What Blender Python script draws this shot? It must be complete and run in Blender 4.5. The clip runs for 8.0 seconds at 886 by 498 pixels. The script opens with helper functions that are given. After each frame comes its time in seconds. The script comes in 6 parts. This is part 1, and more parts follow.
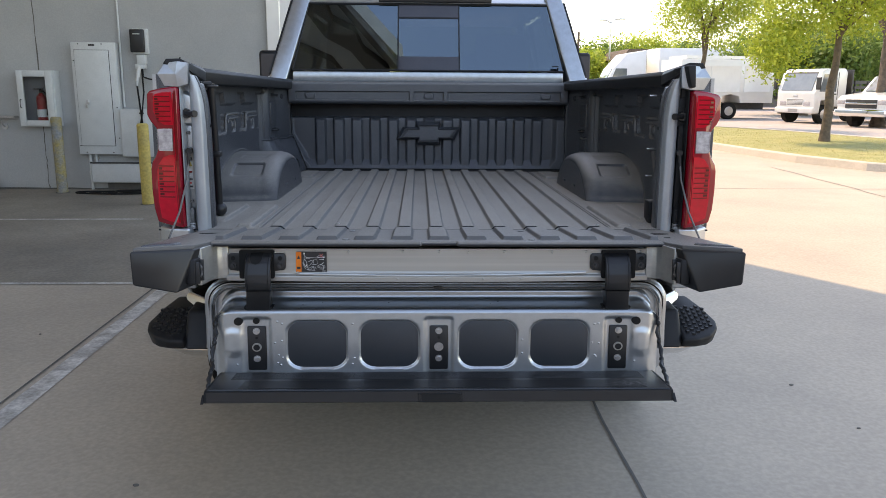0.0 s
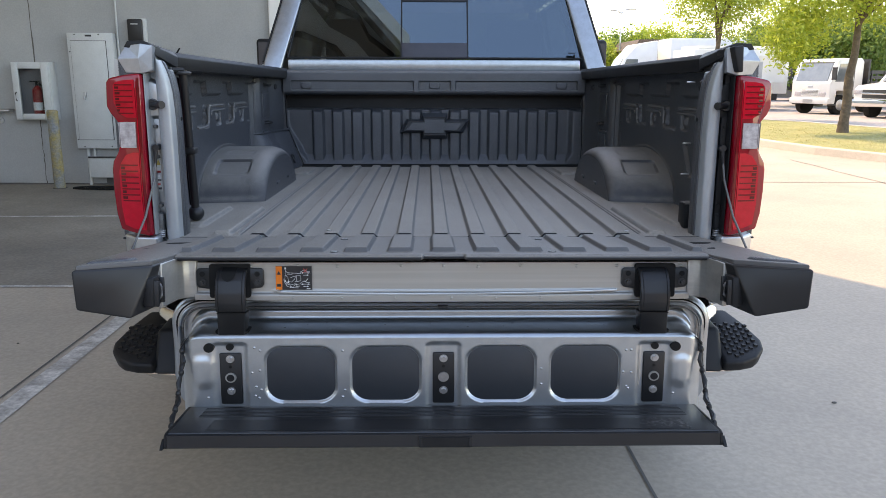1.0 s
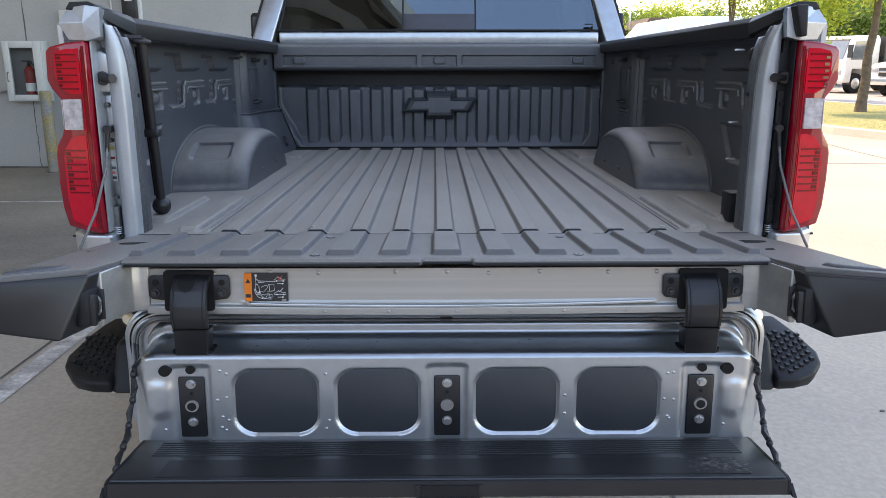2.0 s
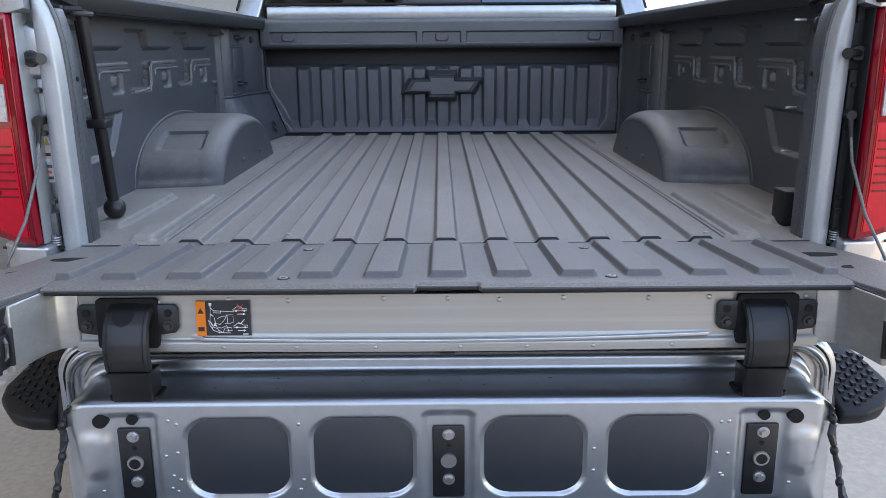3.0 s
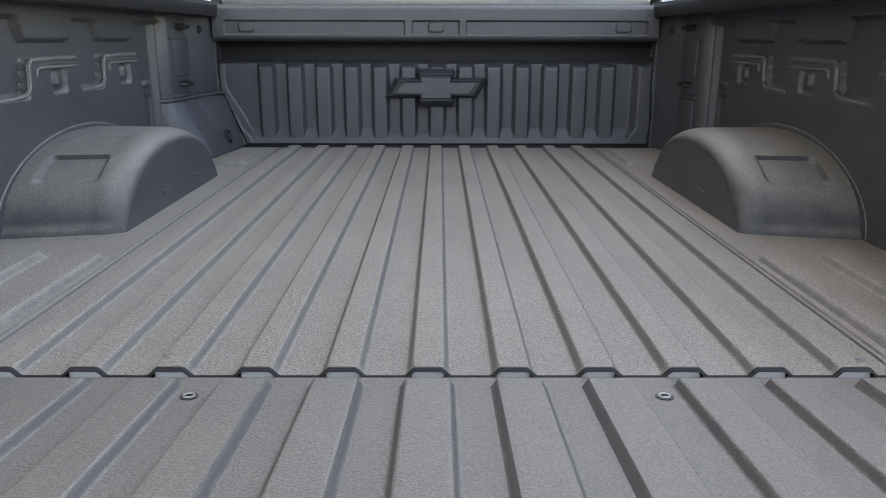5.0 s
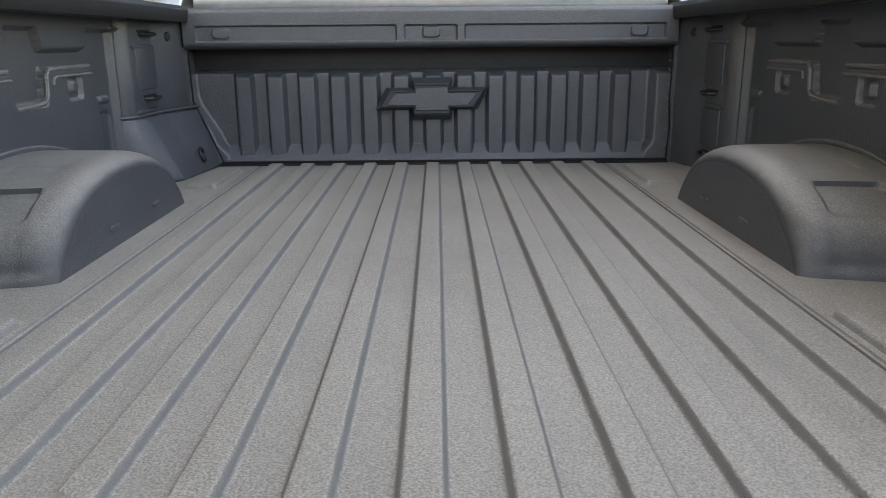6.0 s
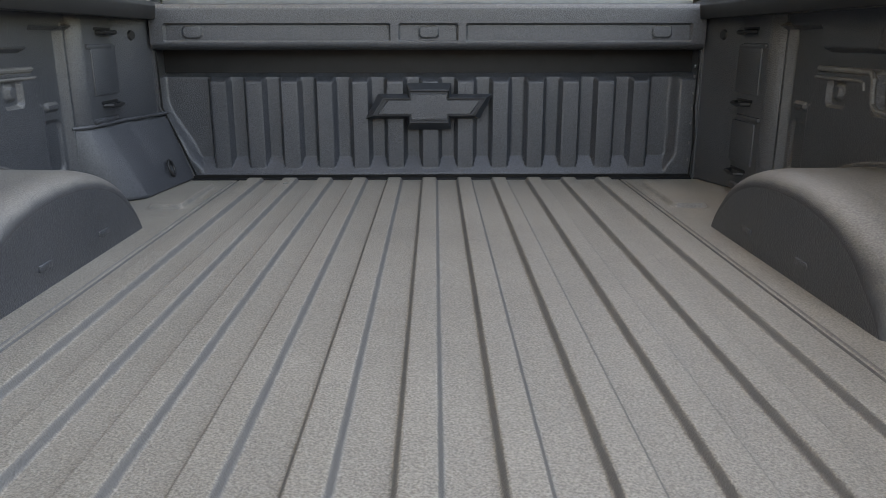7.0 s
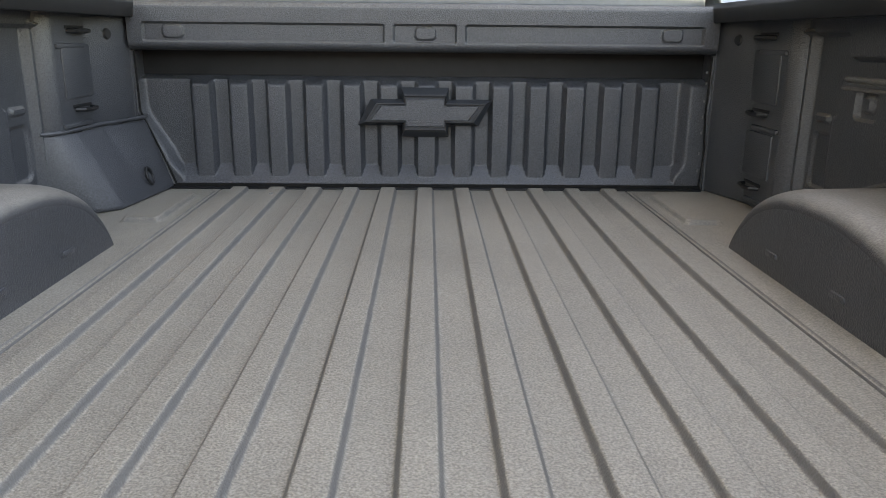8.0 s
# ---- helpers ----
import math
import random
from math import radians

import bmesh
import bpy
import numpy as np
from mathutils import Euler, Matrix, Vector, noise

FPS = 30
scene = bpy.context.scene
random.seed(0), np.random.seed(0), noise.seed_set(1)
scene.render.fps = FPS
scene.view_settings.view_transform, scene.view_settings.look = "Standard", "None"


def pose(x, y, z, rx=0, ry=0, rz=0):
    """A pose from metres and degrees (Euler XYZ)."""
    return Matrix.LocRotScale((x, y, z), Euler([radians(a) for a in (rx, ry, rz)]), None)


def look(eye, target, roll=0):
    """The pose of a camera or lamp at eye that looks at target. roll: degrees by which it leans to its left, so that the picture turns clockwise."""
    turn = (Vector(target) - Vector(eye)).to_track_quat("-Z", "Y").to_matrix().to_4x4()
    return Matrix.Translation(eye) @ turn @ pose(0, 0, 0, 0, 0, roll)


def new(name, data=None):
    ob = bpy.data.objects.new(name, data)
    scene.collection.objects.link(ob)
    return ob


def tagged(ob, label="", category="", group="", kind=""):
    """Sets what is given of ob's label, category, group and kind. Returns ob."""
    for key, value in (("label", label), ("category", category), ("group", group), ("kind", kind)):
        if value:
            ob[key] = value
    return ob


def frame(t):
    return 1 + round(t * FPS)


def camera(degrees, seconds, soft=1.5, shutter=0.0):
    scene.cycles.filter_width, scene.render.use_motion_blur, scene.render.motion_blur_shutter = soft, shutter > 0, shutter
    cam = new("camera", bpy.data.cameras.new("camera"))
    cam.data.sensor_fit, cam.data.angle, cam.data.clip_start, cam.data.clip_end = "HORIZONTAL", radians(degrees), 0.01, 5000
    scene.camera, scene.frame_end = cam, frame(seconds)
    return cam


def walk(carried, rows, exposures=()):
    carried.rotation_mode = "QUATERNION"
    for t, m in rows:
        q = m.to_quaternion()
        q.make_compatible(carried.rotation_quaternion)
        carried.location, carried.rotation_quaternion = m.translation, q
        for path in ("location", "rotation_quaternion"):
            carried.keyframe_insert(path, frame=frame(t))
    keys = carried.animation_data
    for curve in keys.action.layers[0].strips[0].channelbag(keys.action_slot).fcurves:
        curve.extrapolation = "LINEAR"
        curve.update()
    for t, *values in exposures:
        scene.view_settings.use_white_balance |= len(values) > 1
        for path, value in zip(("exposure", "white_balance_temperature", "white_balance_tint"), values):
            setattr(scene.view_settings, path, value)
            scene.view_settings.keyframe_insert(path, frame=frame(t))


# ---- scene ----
cam = camera(60.37, 8.0, soft=0.65)
TRUCK = pose(0, 0, 0.936, -0.75, 0, 0.19)  # nose-down lean and turn set so the background lines up in the camera's view
PATH = [
    (0, (-0.059, -2.506, 0.434), (0.0049, -0.5459, 0.0422), 0.39),
    (0.5, (-0.043, -2.346, 0.427), (0.0073, -0.3875, 0.0251), 0.18),
    (1, (-0.039, -2.173, 0.421), (0.0012, -0.2157, 0.0094), 0.17),
    (1.5, (-0.030, -2.005, 0.405), (0.0011, -0.0519, -0.0259), 0.14),
    (3, (-0.010, -1.528, 0.392), (-0.0052, 0.4054, -0.1197), -0.39),
    (3.5, (0.003, -1.370, 0.386), (0.0069, 0.5602, -0.1368), -0.22),
    (4, (0.010, -1.196, 0.383), (0.0156, 0.7325, -0.1470), 0.07),
    (4.3, (0.016, -1.082, 0.391), (0.0251, 0.8455, -0.1410), 0.11),
    (4.5, (0.014, -1.019, 0.395), (0.0219, 0.9077, -0.1405), 0.16),
    (5.8, (0.015, -0.629, 0.413), (0.0291, 1.2983, -0.1191), -0.20),
    (6, (0.018, -0.575, 0.410), (0.0292, 1.3541, -0.1173), -0.48),
    (6.5, (0.013, -0.435, 0.406), (0.0330, 1.4948, -0.1207), -0.40),
    (7, (0.018, -0.294, 0.418), (0.0375, 1.6338, -0.1128), -0.05),
    (7.5, (0.024, -0.199, 0.416), (0.0503, 1.7280, -0.1176), 0.29),
    (8, (0.007, -0.154, 0.432), (0.0490, 1.7720, -0.1060), 0.58),
]
EXPOSURES = [(0.0, 2.02, 8700, 16), (1.5, 2.26, 8400, 16), (3.0, 2.58, 8350, 18), (3.5, 2.76, 8800, 18), (4.0, 2.8, 9300, 18), (4.5, 2.72, 10000, 18), (6.0, 2.88, 11300, 16), (7.0, 2.8, 11700, 16), (7.5, 2.93, 11900, 16), (8.0, 2.99, 12100, 16)]
walk(cam, [(t, TRUCK @ look(eye, target, roll)) for t, eye, target, roll in PATH], EXPOSURES)

# ---- light ----
SUN_EL, SUN_AZ = 55.0, -40.0  # the sun stands ahead and to the left
world = bpy.data.worlds.new("sky")
scene.world = world
world.use_nodes = True
wn = world.node_tree.nodes
sky = wn.new("ShaderNodeTexSky")
sky.sky_type, sky.sun_disc = "NISHITA", False
sky.sun_elevation, sky.sun_rotation = radians(SUN_EL), radians(SUN_AZ)
sky.air_density, sky.dust_density, sky.ozone_density = 1.0, 0.6, 1.0
wn["Background"].inputs[1].default_value = 0.15
world.node_tree.links.new(sky.outputs[0], wn["Background"].inputs[0])
sun = new("sun", bpy.data.lights.new("sun", "SUN"))
sun.data.energy, sun.data.angle, sun.data.color = 1.22, radians(0.53), (1.0, 0.85, 0.64)
sun_from = Vector((math.sin(radians(SUN_AZ)) * math.cos(radians(SUN_EL)), math.cos(radians(SUN_AZ)) * math.cos(radians(SUN_EL)), math.sin(radians(SUN_EL))))
sun.matrix_world = look(sun_from * 30, (0, 0, 0))


# ---- materials ----
def material(name, color, rough=0.5, metal=0.0, spec=0.5, second=None, scale=8.0, contrast=0.5, fine=None, fine_scale=120.0,
             bump=0.0, bump_scale=300.0, bump_dist=0.001, coat=0.0, rough_var=0.0, stretch=(1, 1, 1)):
    """A surface with variation at two scales, fine relief and worn gloss."""
    m = bpy.data.materials.new(name)
    m.use_nodes = True
    nt = m.node_tree
    n, link = nt.nodes, nt.links.new
    b = n["Principled BSDF"]
    b.inputs["Roughness"].default_value = rough
    b.inputs["Metallic"].default_value = metal
    b.inputs["Specular IOR Level"].default_value = spec
    b.inputs["Coat Weight"].default_value = coat
    b.inputs["Coat Roughness"].default_value = 0.06
    b.inputs["Base Color"].default_value = (*color, 1)
    tc, mp = n.new("ShaderNodeTexCoord"), n.new("ShaderNodeMapping")
    mp.inputs["Scale"].default_value = stretch
    mp.inputs["Rotation"].default_value = (0.0, 0.0, 0.0) if stretch != (1, 1, 1) else (0.47, 0.31, 0.19)
    link(tc.outputs["Object"], mp.inputs["Vector"])
    out = None
    if second:
        t1 = n.new("ShaderNodeTexNoise")
        t1.inputs["Scale"].default_value, t1.inputs["Detail"].default_value, t1.inputs["Roughness"].default_value = scale, 6.0, 0.62
        link(mp.outputs["Vector"], t1.inputs["Vector"])
        ramp = n.new("ShaderNodeMapRange")
        ramp.inputs["From Min"].default_value, ramp.inputs["From Max"].default_value = 0.5 - 0.25 * (1 - contrast) - 0.05, 0.5 + 0.25 * (1 - contrast) + 0.05
        link(t1.outputs["Fac"], ramp.inputs["Value"])
        mix = n.new("ShaderNodeMix")
        mix.data_type = "RGBA"
        mix.inputs["A"].default_value, mix.inputs["B"].default_value = (*color, 1), (*second, 1)
        link(ramp.outputs["Result"], mix.inputs["Factor"])
        out = mix.outputs["Result"]
        if rough_var:
            rr = n.new("ShaderNodeMapRange")
            rr.inputs["To Min"].default_value, rr.inputs["To Max"].default_value = rough - rough_var, rough + rough_var
            link(t1.outputs["Fac"], rr.inputs["Value"])
            link(rr.outputs["Result"], b.inputs["Roughness"])
    if fine:
        t2 = n.new("ShaderNodeTexNoise")
        t2.inputs["Scale"].default_value, t2.inputs["Detail"].default_value = fine_scale, 3.0
        link(mp.outputs["Vector"], t2.inputs["Vector"])
        r2 = n.new("ShaderNodeMapRange")
        r2.inputs["From Min"].default_value, r2.inputs["From Max"].default_value = 0.35, 0.7
        r2.inputs["To Min"].default_value, r2.inputs["To Max"].default_value = 1.0 - fine, 1.0 + fine
        link(t2.outputs["Fac"], r2.inputs["Value"])
        mul = n.new("ShaderNodeMix")
        mul.data_type, mul.blend_type = "RGBA", "MULTIPLY"
        mul.inputs["Factor"].default_value = 1.0
        if out:
            link(out, mul.inputs["A"])
        else:
            mul.inputs["A"].default_value = (*color, 1)
        link(r2.outputs["Result"], mul.inputs["B"])
        out = mul.outputs["Result"]
    if out:
        link(out, b.inputs["Base Color"])
    if bump:
        t3 = n.new("ShaderNodeTexNoise")
        t3.inputs["Scale"].default_value, t3.inputs["Detail"].default_value = bump_scale, 2.5
        link(mp.outputs["Vector"], t3.inputs["Vector"])
        bn = n.new("ShaderNodeBump")
        bn.inputs["Strength"].default_value, bn.inputs["Distance"].default_value = bump, bump_dist
        link(t3.outputs["Fac"], bn.inputs["Height"])
        link(bn.outputs["Normal"], b.inputs["Normal"])
    return m


LINER = material("sprayed_bedliner", (0.052, 0.058, 0.067), 0.31, spec=0.75, second=(0.07, 0.075, 0.085), scale=5, fine=0.3, fine_scale=240, bump=1.0, bump_scale=340, bump_dist=0.0016, rough_var=0.03)
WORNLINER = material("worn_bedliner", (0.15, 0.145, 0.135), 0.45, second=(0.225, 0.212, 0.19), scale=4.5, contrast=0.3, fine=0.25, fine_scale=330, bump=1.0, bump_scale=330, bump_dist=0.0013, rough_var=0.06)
# Lighter liner tone paints sky light on upward faces and raised edges, besides scuffs.
LEDGE = material("scuffed_lit_ledge", (0.12, 0.12, 0.122), 0.36, spec=0.6, second=(0.155, 0.153, 0.15), scale=14, fine=0.3, fine_scale=300, bump=1.0, bump_scale=300, bump_dist=0.0014)
# Darker copy of the silver paint, toned for the shaded channel and post recess.
SHADED_SILVER = material("shaded_silver_paint", (0.4, 0.43, 0.455), 0.3, metal=0.92, second=(0.36, 0.39, 0.42), scale=30, coat=0.3, fine=0.06, fine_scale=900)
SILVER = material("silver_paint", (0.55, 0.58, 0.6), 0.31, metal=0.8, second=(0.49, 0.52, 0.54), scale=30, coat=0.4, fine=0.06, fine_scale=900)
SATIN = material("satin_silver_primer", (0.46, 0.458, 0.435), 0.38, metal=0.6, second=(0.39, 0.39, 0.375), scale=1.0, fine=0.06, fine_scale=4, rough_var=0.06, coat=0.15, stretch=(0.5, 30, 60))
CAPSILVER = material("polished_silver_paint", (0.43, 0.47, 0.51), 0.3, metal=0.75, second=(0.36, 0.39, 0.42), scale=30, coat=0.3, fine=0.05, fine_scale=900)
POST = material("pale_post_paint", (0.41, 0.44, 0.46), 0.38, metal=0.35, second=(0.35, 0.38, 0.4), scale=12, coat=0.15, fine=0.05, fine_scale=300)
CABINET = material("grey_cabinet_lining", (0.2, 0.2, 0.215), 0.5, second=(0.16, 0.16, 0.17), scale=6)
CABLE = material("dull_steel_cable", (0.2, 0.2, 0.2), 0.5, metal=0.5, second=(0.12, 0.12, 0.12), scale=200)
CHROME = material("chrome", (0.8, 0.8, 0.8), 0.08, metal=1.0)
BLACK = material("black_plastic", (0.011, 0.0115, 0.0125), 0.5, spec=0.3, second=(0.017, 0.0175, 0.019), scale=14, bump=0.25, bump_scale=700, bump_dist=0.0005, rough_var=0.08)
BLACK_SMOOTH = material("smooth_black_plastic", (0.014, 0.0148, 0.0165), 0.38, spec=0.45, second=(0.019, 0.0195, 0.021), scale=9, rough_var=0.1)
PANEL = material("charcoal_panel", (0.03, 0.036, 0.043), 0.45, spec=0.5, second=(0.036, 0.04, 0.046), scale=12, bump=0.15, bump_scale=600, bump_dist=0.0004)
RUBBER = material("rubber", (0.009, 0.009, 0.009), 0.7, spec=0.2, second=(0.016, 0.0155, 0.015), scale=20, bump=0.3, bump_scale=200)
STEEL = material("zinc_bolt", (0.62, 0.62, 0.62), 0.35, metal=0.9, second=(0.5, 0.5, 0.5), scale=80)


def dust_and_shade(m, steep_tone, low=0.74, high=1.24):
    """Dust on level faces; a darker tone paints shade raggedly on the steep ones."""
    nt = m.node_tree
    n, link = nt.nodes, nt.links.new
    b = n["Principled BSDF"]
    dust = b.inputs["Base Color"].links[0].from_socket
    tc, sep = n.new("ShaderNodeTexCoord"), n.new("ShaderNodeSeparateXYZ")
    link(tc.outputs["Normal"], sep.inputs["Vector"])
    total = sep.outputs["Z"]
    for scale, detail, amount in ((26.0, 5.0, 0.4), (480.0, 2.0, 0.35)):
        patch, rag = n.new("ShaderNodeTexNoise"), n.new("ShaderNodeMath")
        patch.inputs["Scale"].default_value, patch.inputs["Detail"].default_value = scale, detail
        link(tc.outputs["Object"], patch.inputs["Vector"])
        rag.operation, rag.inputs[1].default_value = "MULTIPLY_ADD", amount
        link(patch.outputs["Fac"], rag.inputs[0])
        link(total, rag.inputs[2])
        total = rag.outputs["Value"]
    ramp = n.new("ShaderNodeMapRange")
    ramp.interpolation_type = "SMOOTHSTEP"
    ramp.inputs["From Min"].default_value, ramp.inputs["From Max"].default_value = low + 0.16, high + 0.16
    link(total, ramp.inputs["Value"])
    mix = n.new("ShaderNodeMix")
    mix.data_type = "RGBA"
    mix.inputs["A"].default_value = (*steep_tone, 1)
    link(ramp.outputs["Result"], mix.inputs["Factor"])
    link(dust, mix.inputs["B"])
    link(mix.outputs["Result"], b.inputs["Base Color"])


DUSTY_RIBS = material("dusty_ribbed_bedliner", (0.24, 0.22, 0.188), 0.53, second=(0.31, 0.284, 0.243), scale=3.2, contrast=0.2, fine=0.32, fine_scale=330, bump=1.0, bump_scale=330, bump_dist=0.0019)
# The rib flanks' darker tone carries painted shade as well as thinner dust.
dust_and_shade(DUSTY_RIBS, (0.142, 0.138, 0.132), 0.72, 1.14)
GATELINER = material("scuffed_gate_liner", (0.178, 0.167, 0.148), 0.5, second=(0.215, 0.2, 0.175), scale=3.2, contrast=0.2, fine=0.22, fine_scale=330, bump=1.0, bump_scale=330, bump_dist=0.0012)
dust_and_shade(GATELINER, (0.1, 0.099, 0.099), 0.78, 1.12)
dust_and_shade(WORNLINER, (0.06, 0.062, 0.067), 0.5, 1.05)
RED = material("red_lens", (0.31, 0.004, 0.016), 0.5, spec=0.0, second=(0.25, 0.003, 0.013), scale=18, coat=1.0)
BRIGHTRED = material("bright_red_chamber", (0.64, 0.002, 0.022), 0.4, spec=0.0, second=(0.52, 0.001, 0.016), scale=40, coat=0.7)
DARKRED = material("dark_red_reflector", (0.15, 0.001, 0.006), 0.4, spec=0.0, coat=0.7, second=(0.2, 0.0015, 0.008), scale=90)
LAMPSHADE = material("dark_lamp_recess", (0.085, 0.002, 0.005), 0.4, spec=0.0, coat=0.7, second=(0.13, 0.002, 0.006), scale=60)
for m in (RED, BRIGHTRED, DARKRED, LAMPSHADE):
    m.node_tree.nodes["Principled BSDF"].inputs["Coat IOR"].default_value = 1.58
    m.node_tree.nodes["Principled BSDF"].inputs["Coat Roughness"].default_value = 0.02
FRIT = material("dark_window_band", (0.035, 0.035, 0.045), 0.25, second=(0.042, 0.042, 0.052), scale=12, coat=0.4)
CLEAR = material("white_lens", (0.62, 0.59, 0.6), 0.12, coat=1.0, second=(0.34, 0.31, 0.32), scale=45, contrast=0.6)
ORANGE = material("orange_label", (0.85, 0.2, 0.01), 0.45, second=(0.8, 0.18, 0.01), scale=50)
LABELBLACK = material("black_label", (0.018, 0.018, 0.02), 0.4, second=(0.024, 0.024, 0.026), scale=40)
LABELWHITE = material("white_print", (0.75, 0.76, 0.76), 0.5)
LABELRED = material("red_print", (0.7, 0.12, 0.1), 0.5)
SCUFF = material("grey_scuff", (0.16, 0.16, 0.16), 0.8, second=(0.05, 0.05, 0.052), scale=90, contrast=0.8)
CONCRETE = material("concrete", (0.465, 0.4, 0.318), 0.85, second=(0.37, 0.32, 0.26), scale=0.7, contrast=0.4, fine=0.09, fine_scale=45, bump=0.3, bump_scale=120, bump_dist=0.0015)
# Stained concrete whose darker tone also paints the bay's dimmer light.
DIM_DIRTY_SLAB = material("grimy_shaded_concrete", (0.31, 0.275, 0.225), 0.8, second=(0.19, 0.17, 0.145), scale=1.1, contrast=0.35, fine=0.14, fine_scale=40, bump=0.3, bump_scale=120, bump_dist=0.0015)
KERB = material("kerb_concrete", (0.56, 0.5, 0.42), 0.85, second=(0.48, 0.43, 0.36), scale=3, fine=0.08, fine_scale=40, bump=0.4, bump_scale=80)
ASPHALT = material("pale_lot_paving", (0.36, 0.31, 0.29), 0.9, second=(0.42, 0.37, 0.34), scale=0.4, fine=0.12, fine_scale=10)
JOINT = material("joint_filler", (0.16, 0.15, 0.135), 0.9, second=(0.1, 0.095, 0.088), scale=6)
STRIPE = material("worn_white_line", (0.62, 0.6, 0.56), 0.8, second=(0.36, 0.34, 0.31), scale=9, contrast=0.75, fine=0.2, fine_scale=50)
PAINTWALL = material("painted_wall", (0.45, 0.458, 0.45), 0.75, second=(0.39, 0.4, 0.398), scale=1.3, fine=0.05, fine_scale=60, bump=0.2, bump_scale=60, bump_dist=0.002)
SANDWALL = material("sand_render", (0.6, 0.53, 0.44), 0.8, second=(0.54, 0.48, 0.4), scale=1.5, fine=0.06, fine_scale=30)
TAUPE = material("brown_render", (0.13, 0.115, 0.1), 0.8, second=(0.16, 0.14, 0.12), scale=1.5, fine=0.08, fine_scale=30)
TRIMWHITE = material("white_metal", (0.66, 0.68, 0.67), 0.45, second=(0.58, 0.6, 0.59), scale=4, fine=0.05, fine_scale=80)
YELLOW = material("yellow_paint", (0.62, 0.47, 0.12), 0.6, second=(0.5, 0.38, 0.12), scale=7, fine=0.15, fine_scale=40)
WORNYELLOW = material("worn_yellow_paint", (0.4, 0.31, 0.1), 0.6, second=(0.24, 0.26, 0.27), scale=7, contrast=0.6, fine=0.2, fine_scale=50)
EXTRED = material("extinguisher_red", (0.3, 0.012, 0.014), 0.3, second=(0.24, 0.01, 0.012), scale=12)
VEHWHITE = material("white_vehicle_paint", (0.8, 0.79, 0.77), 0.3, second=(0.74, 0.73, 0.71), scale=2, coat=0.5)
VEHDARK = material("dark_vehicle_parts", (0.03, 0.03, 0.03), 0.5, second=(0.05, 0.05, 0.05), scale=8)
AMBER = material("amber_drum", (0.8, 0.2, 0.05), 0.4)
GRASS = material("grass", (0.26, 0.27, 0.09), 0.9, second=(0.4, 0.35, 0.15), scale=1.6, contrast=0.3, fine=0.4, fine_scale=30, bump=0.8, bump_scale=40, bump_dist=0.03)
BARK = material("bark", (0.17, 0.125, 0.09), 0.9, second=(0.09, 0.07, 0.055), scale=9, contrast=0.5, bump=0.9, bump_scale=25, bump_dist=0.02)
CANOPY = material("canopy_render", (0.6, 0.58, 0.55), 0.8, second=(0.54, 0.525, 0.5), scale=1.2, fine=0.05, fine_scale=30)
SEAT = material("dark_seat_fabric", (0.03, 0.03, 0.035), 0.8, second=(0.04, 0.04, 0.045), scale=20)
BRONZE = material("tan_cabin_trim", (0.06, 0.055, 0.05), 0.7, second=(0.05, 0.045, 0.04), scale=8)


def glass_material(name, tint, rough=0.0, f0=0.06, sheen=(1, 1, 1)):
    m = bpy.data.materials.new(name)
    m.use_nodes = True
    n, link = m.node_tree.nodes, m.node_tree.links.new
    n.remove(n["Principled BSDF"])
    clear, gloss, mix, lw = n.new("ShaderNodeBsdfTransparent"), n.new("ShaderNodeBsdfGlossy"), n.new("ShaderNodeMixShader"), n.new("ShaderNodeLayerWeight")
    power, scale = n.new("ShaderNodeMath"), n.new("ShaderNodeMath")
    clear.inputs[0].default_value = (*tint, 1)
    gloss.inputs["Roughness"].default_value = rough
    gloss.inputs["Color"].default_value = (*sheen, 1)
    lw.inputs["Blend"].default_value = 0.5
    power.operation, power.inputs[1].default_value = "POWER", 5.0
    scale.operation, scale.inputs[1].default_value, scale.inputs[2].default_value = "MULTIPLY_ADD", 1.0 - f0, f0
    link(lw.outputs["Facing"], power.inputs[0])
    link(power.outputs[0], scale.inputs[0])
    link(scale.outputs[0], mix.inputs[0])
    link(clear.outputs[0], mix.inputs[1])
    link(gloss.outputs[0], mix.inputs[2])
    link(mix.outputs[0], n["Material Output"].inputs[0])
    return m


# Blue sheen colours the sky's reflection deeper than the sky gives.
TINT = glass_material("tinted_glass", (0.22, 0.24, 0.24), 0.0, 0.19, (0.66, 0.86, 1.0))
PANE = glass_material("clear_glass", (0.9, 0.92, 0.92), 0.0, 0.015)


def leaf_material(name, c1, c2):
    m = bpy.data.materials.new(name)
    m.use_nodes = True
    n, link = m.node_tree.nodes, m.node_tree.links.new
    b = n["Principled BSDF"]
    b.inputs["Roughness"].default_value = 0.5
    geo, ramp = n.new("ShaderNodeNewGeometry"), n.new("ShaderNodeMix")
    ramp.data_type = "RGBA"
    ramp.inputs["A"].default_value, ramp.inputs["B"].default_value = (*c1, 1), (*c2, 1)
    link(geo.outputs["Random Per Island"], ramp.inputs["Factor"])
    link(ramp.outputs["Result"], b.inputs["Base Color"])
    tr, add = n.new("ShaderNodeBsdfTranslucent"), n.new("ShaderNodeMixShader")
    link(ramp.outputs["Result"], tr.inputs[0])
    add.inputs[0].default_value = 0.5
    link(b.outputs[0], add.inputs[1])
    link(tr.outputs[0], add.inputs[2])
    link(add.outputs[0], n["Material Output"].inputs[0])
    return m


LEAF = leaf_material("bright_leaves", (0.25, 0.35, 0.045), (0.5, 0.54, 0.09))
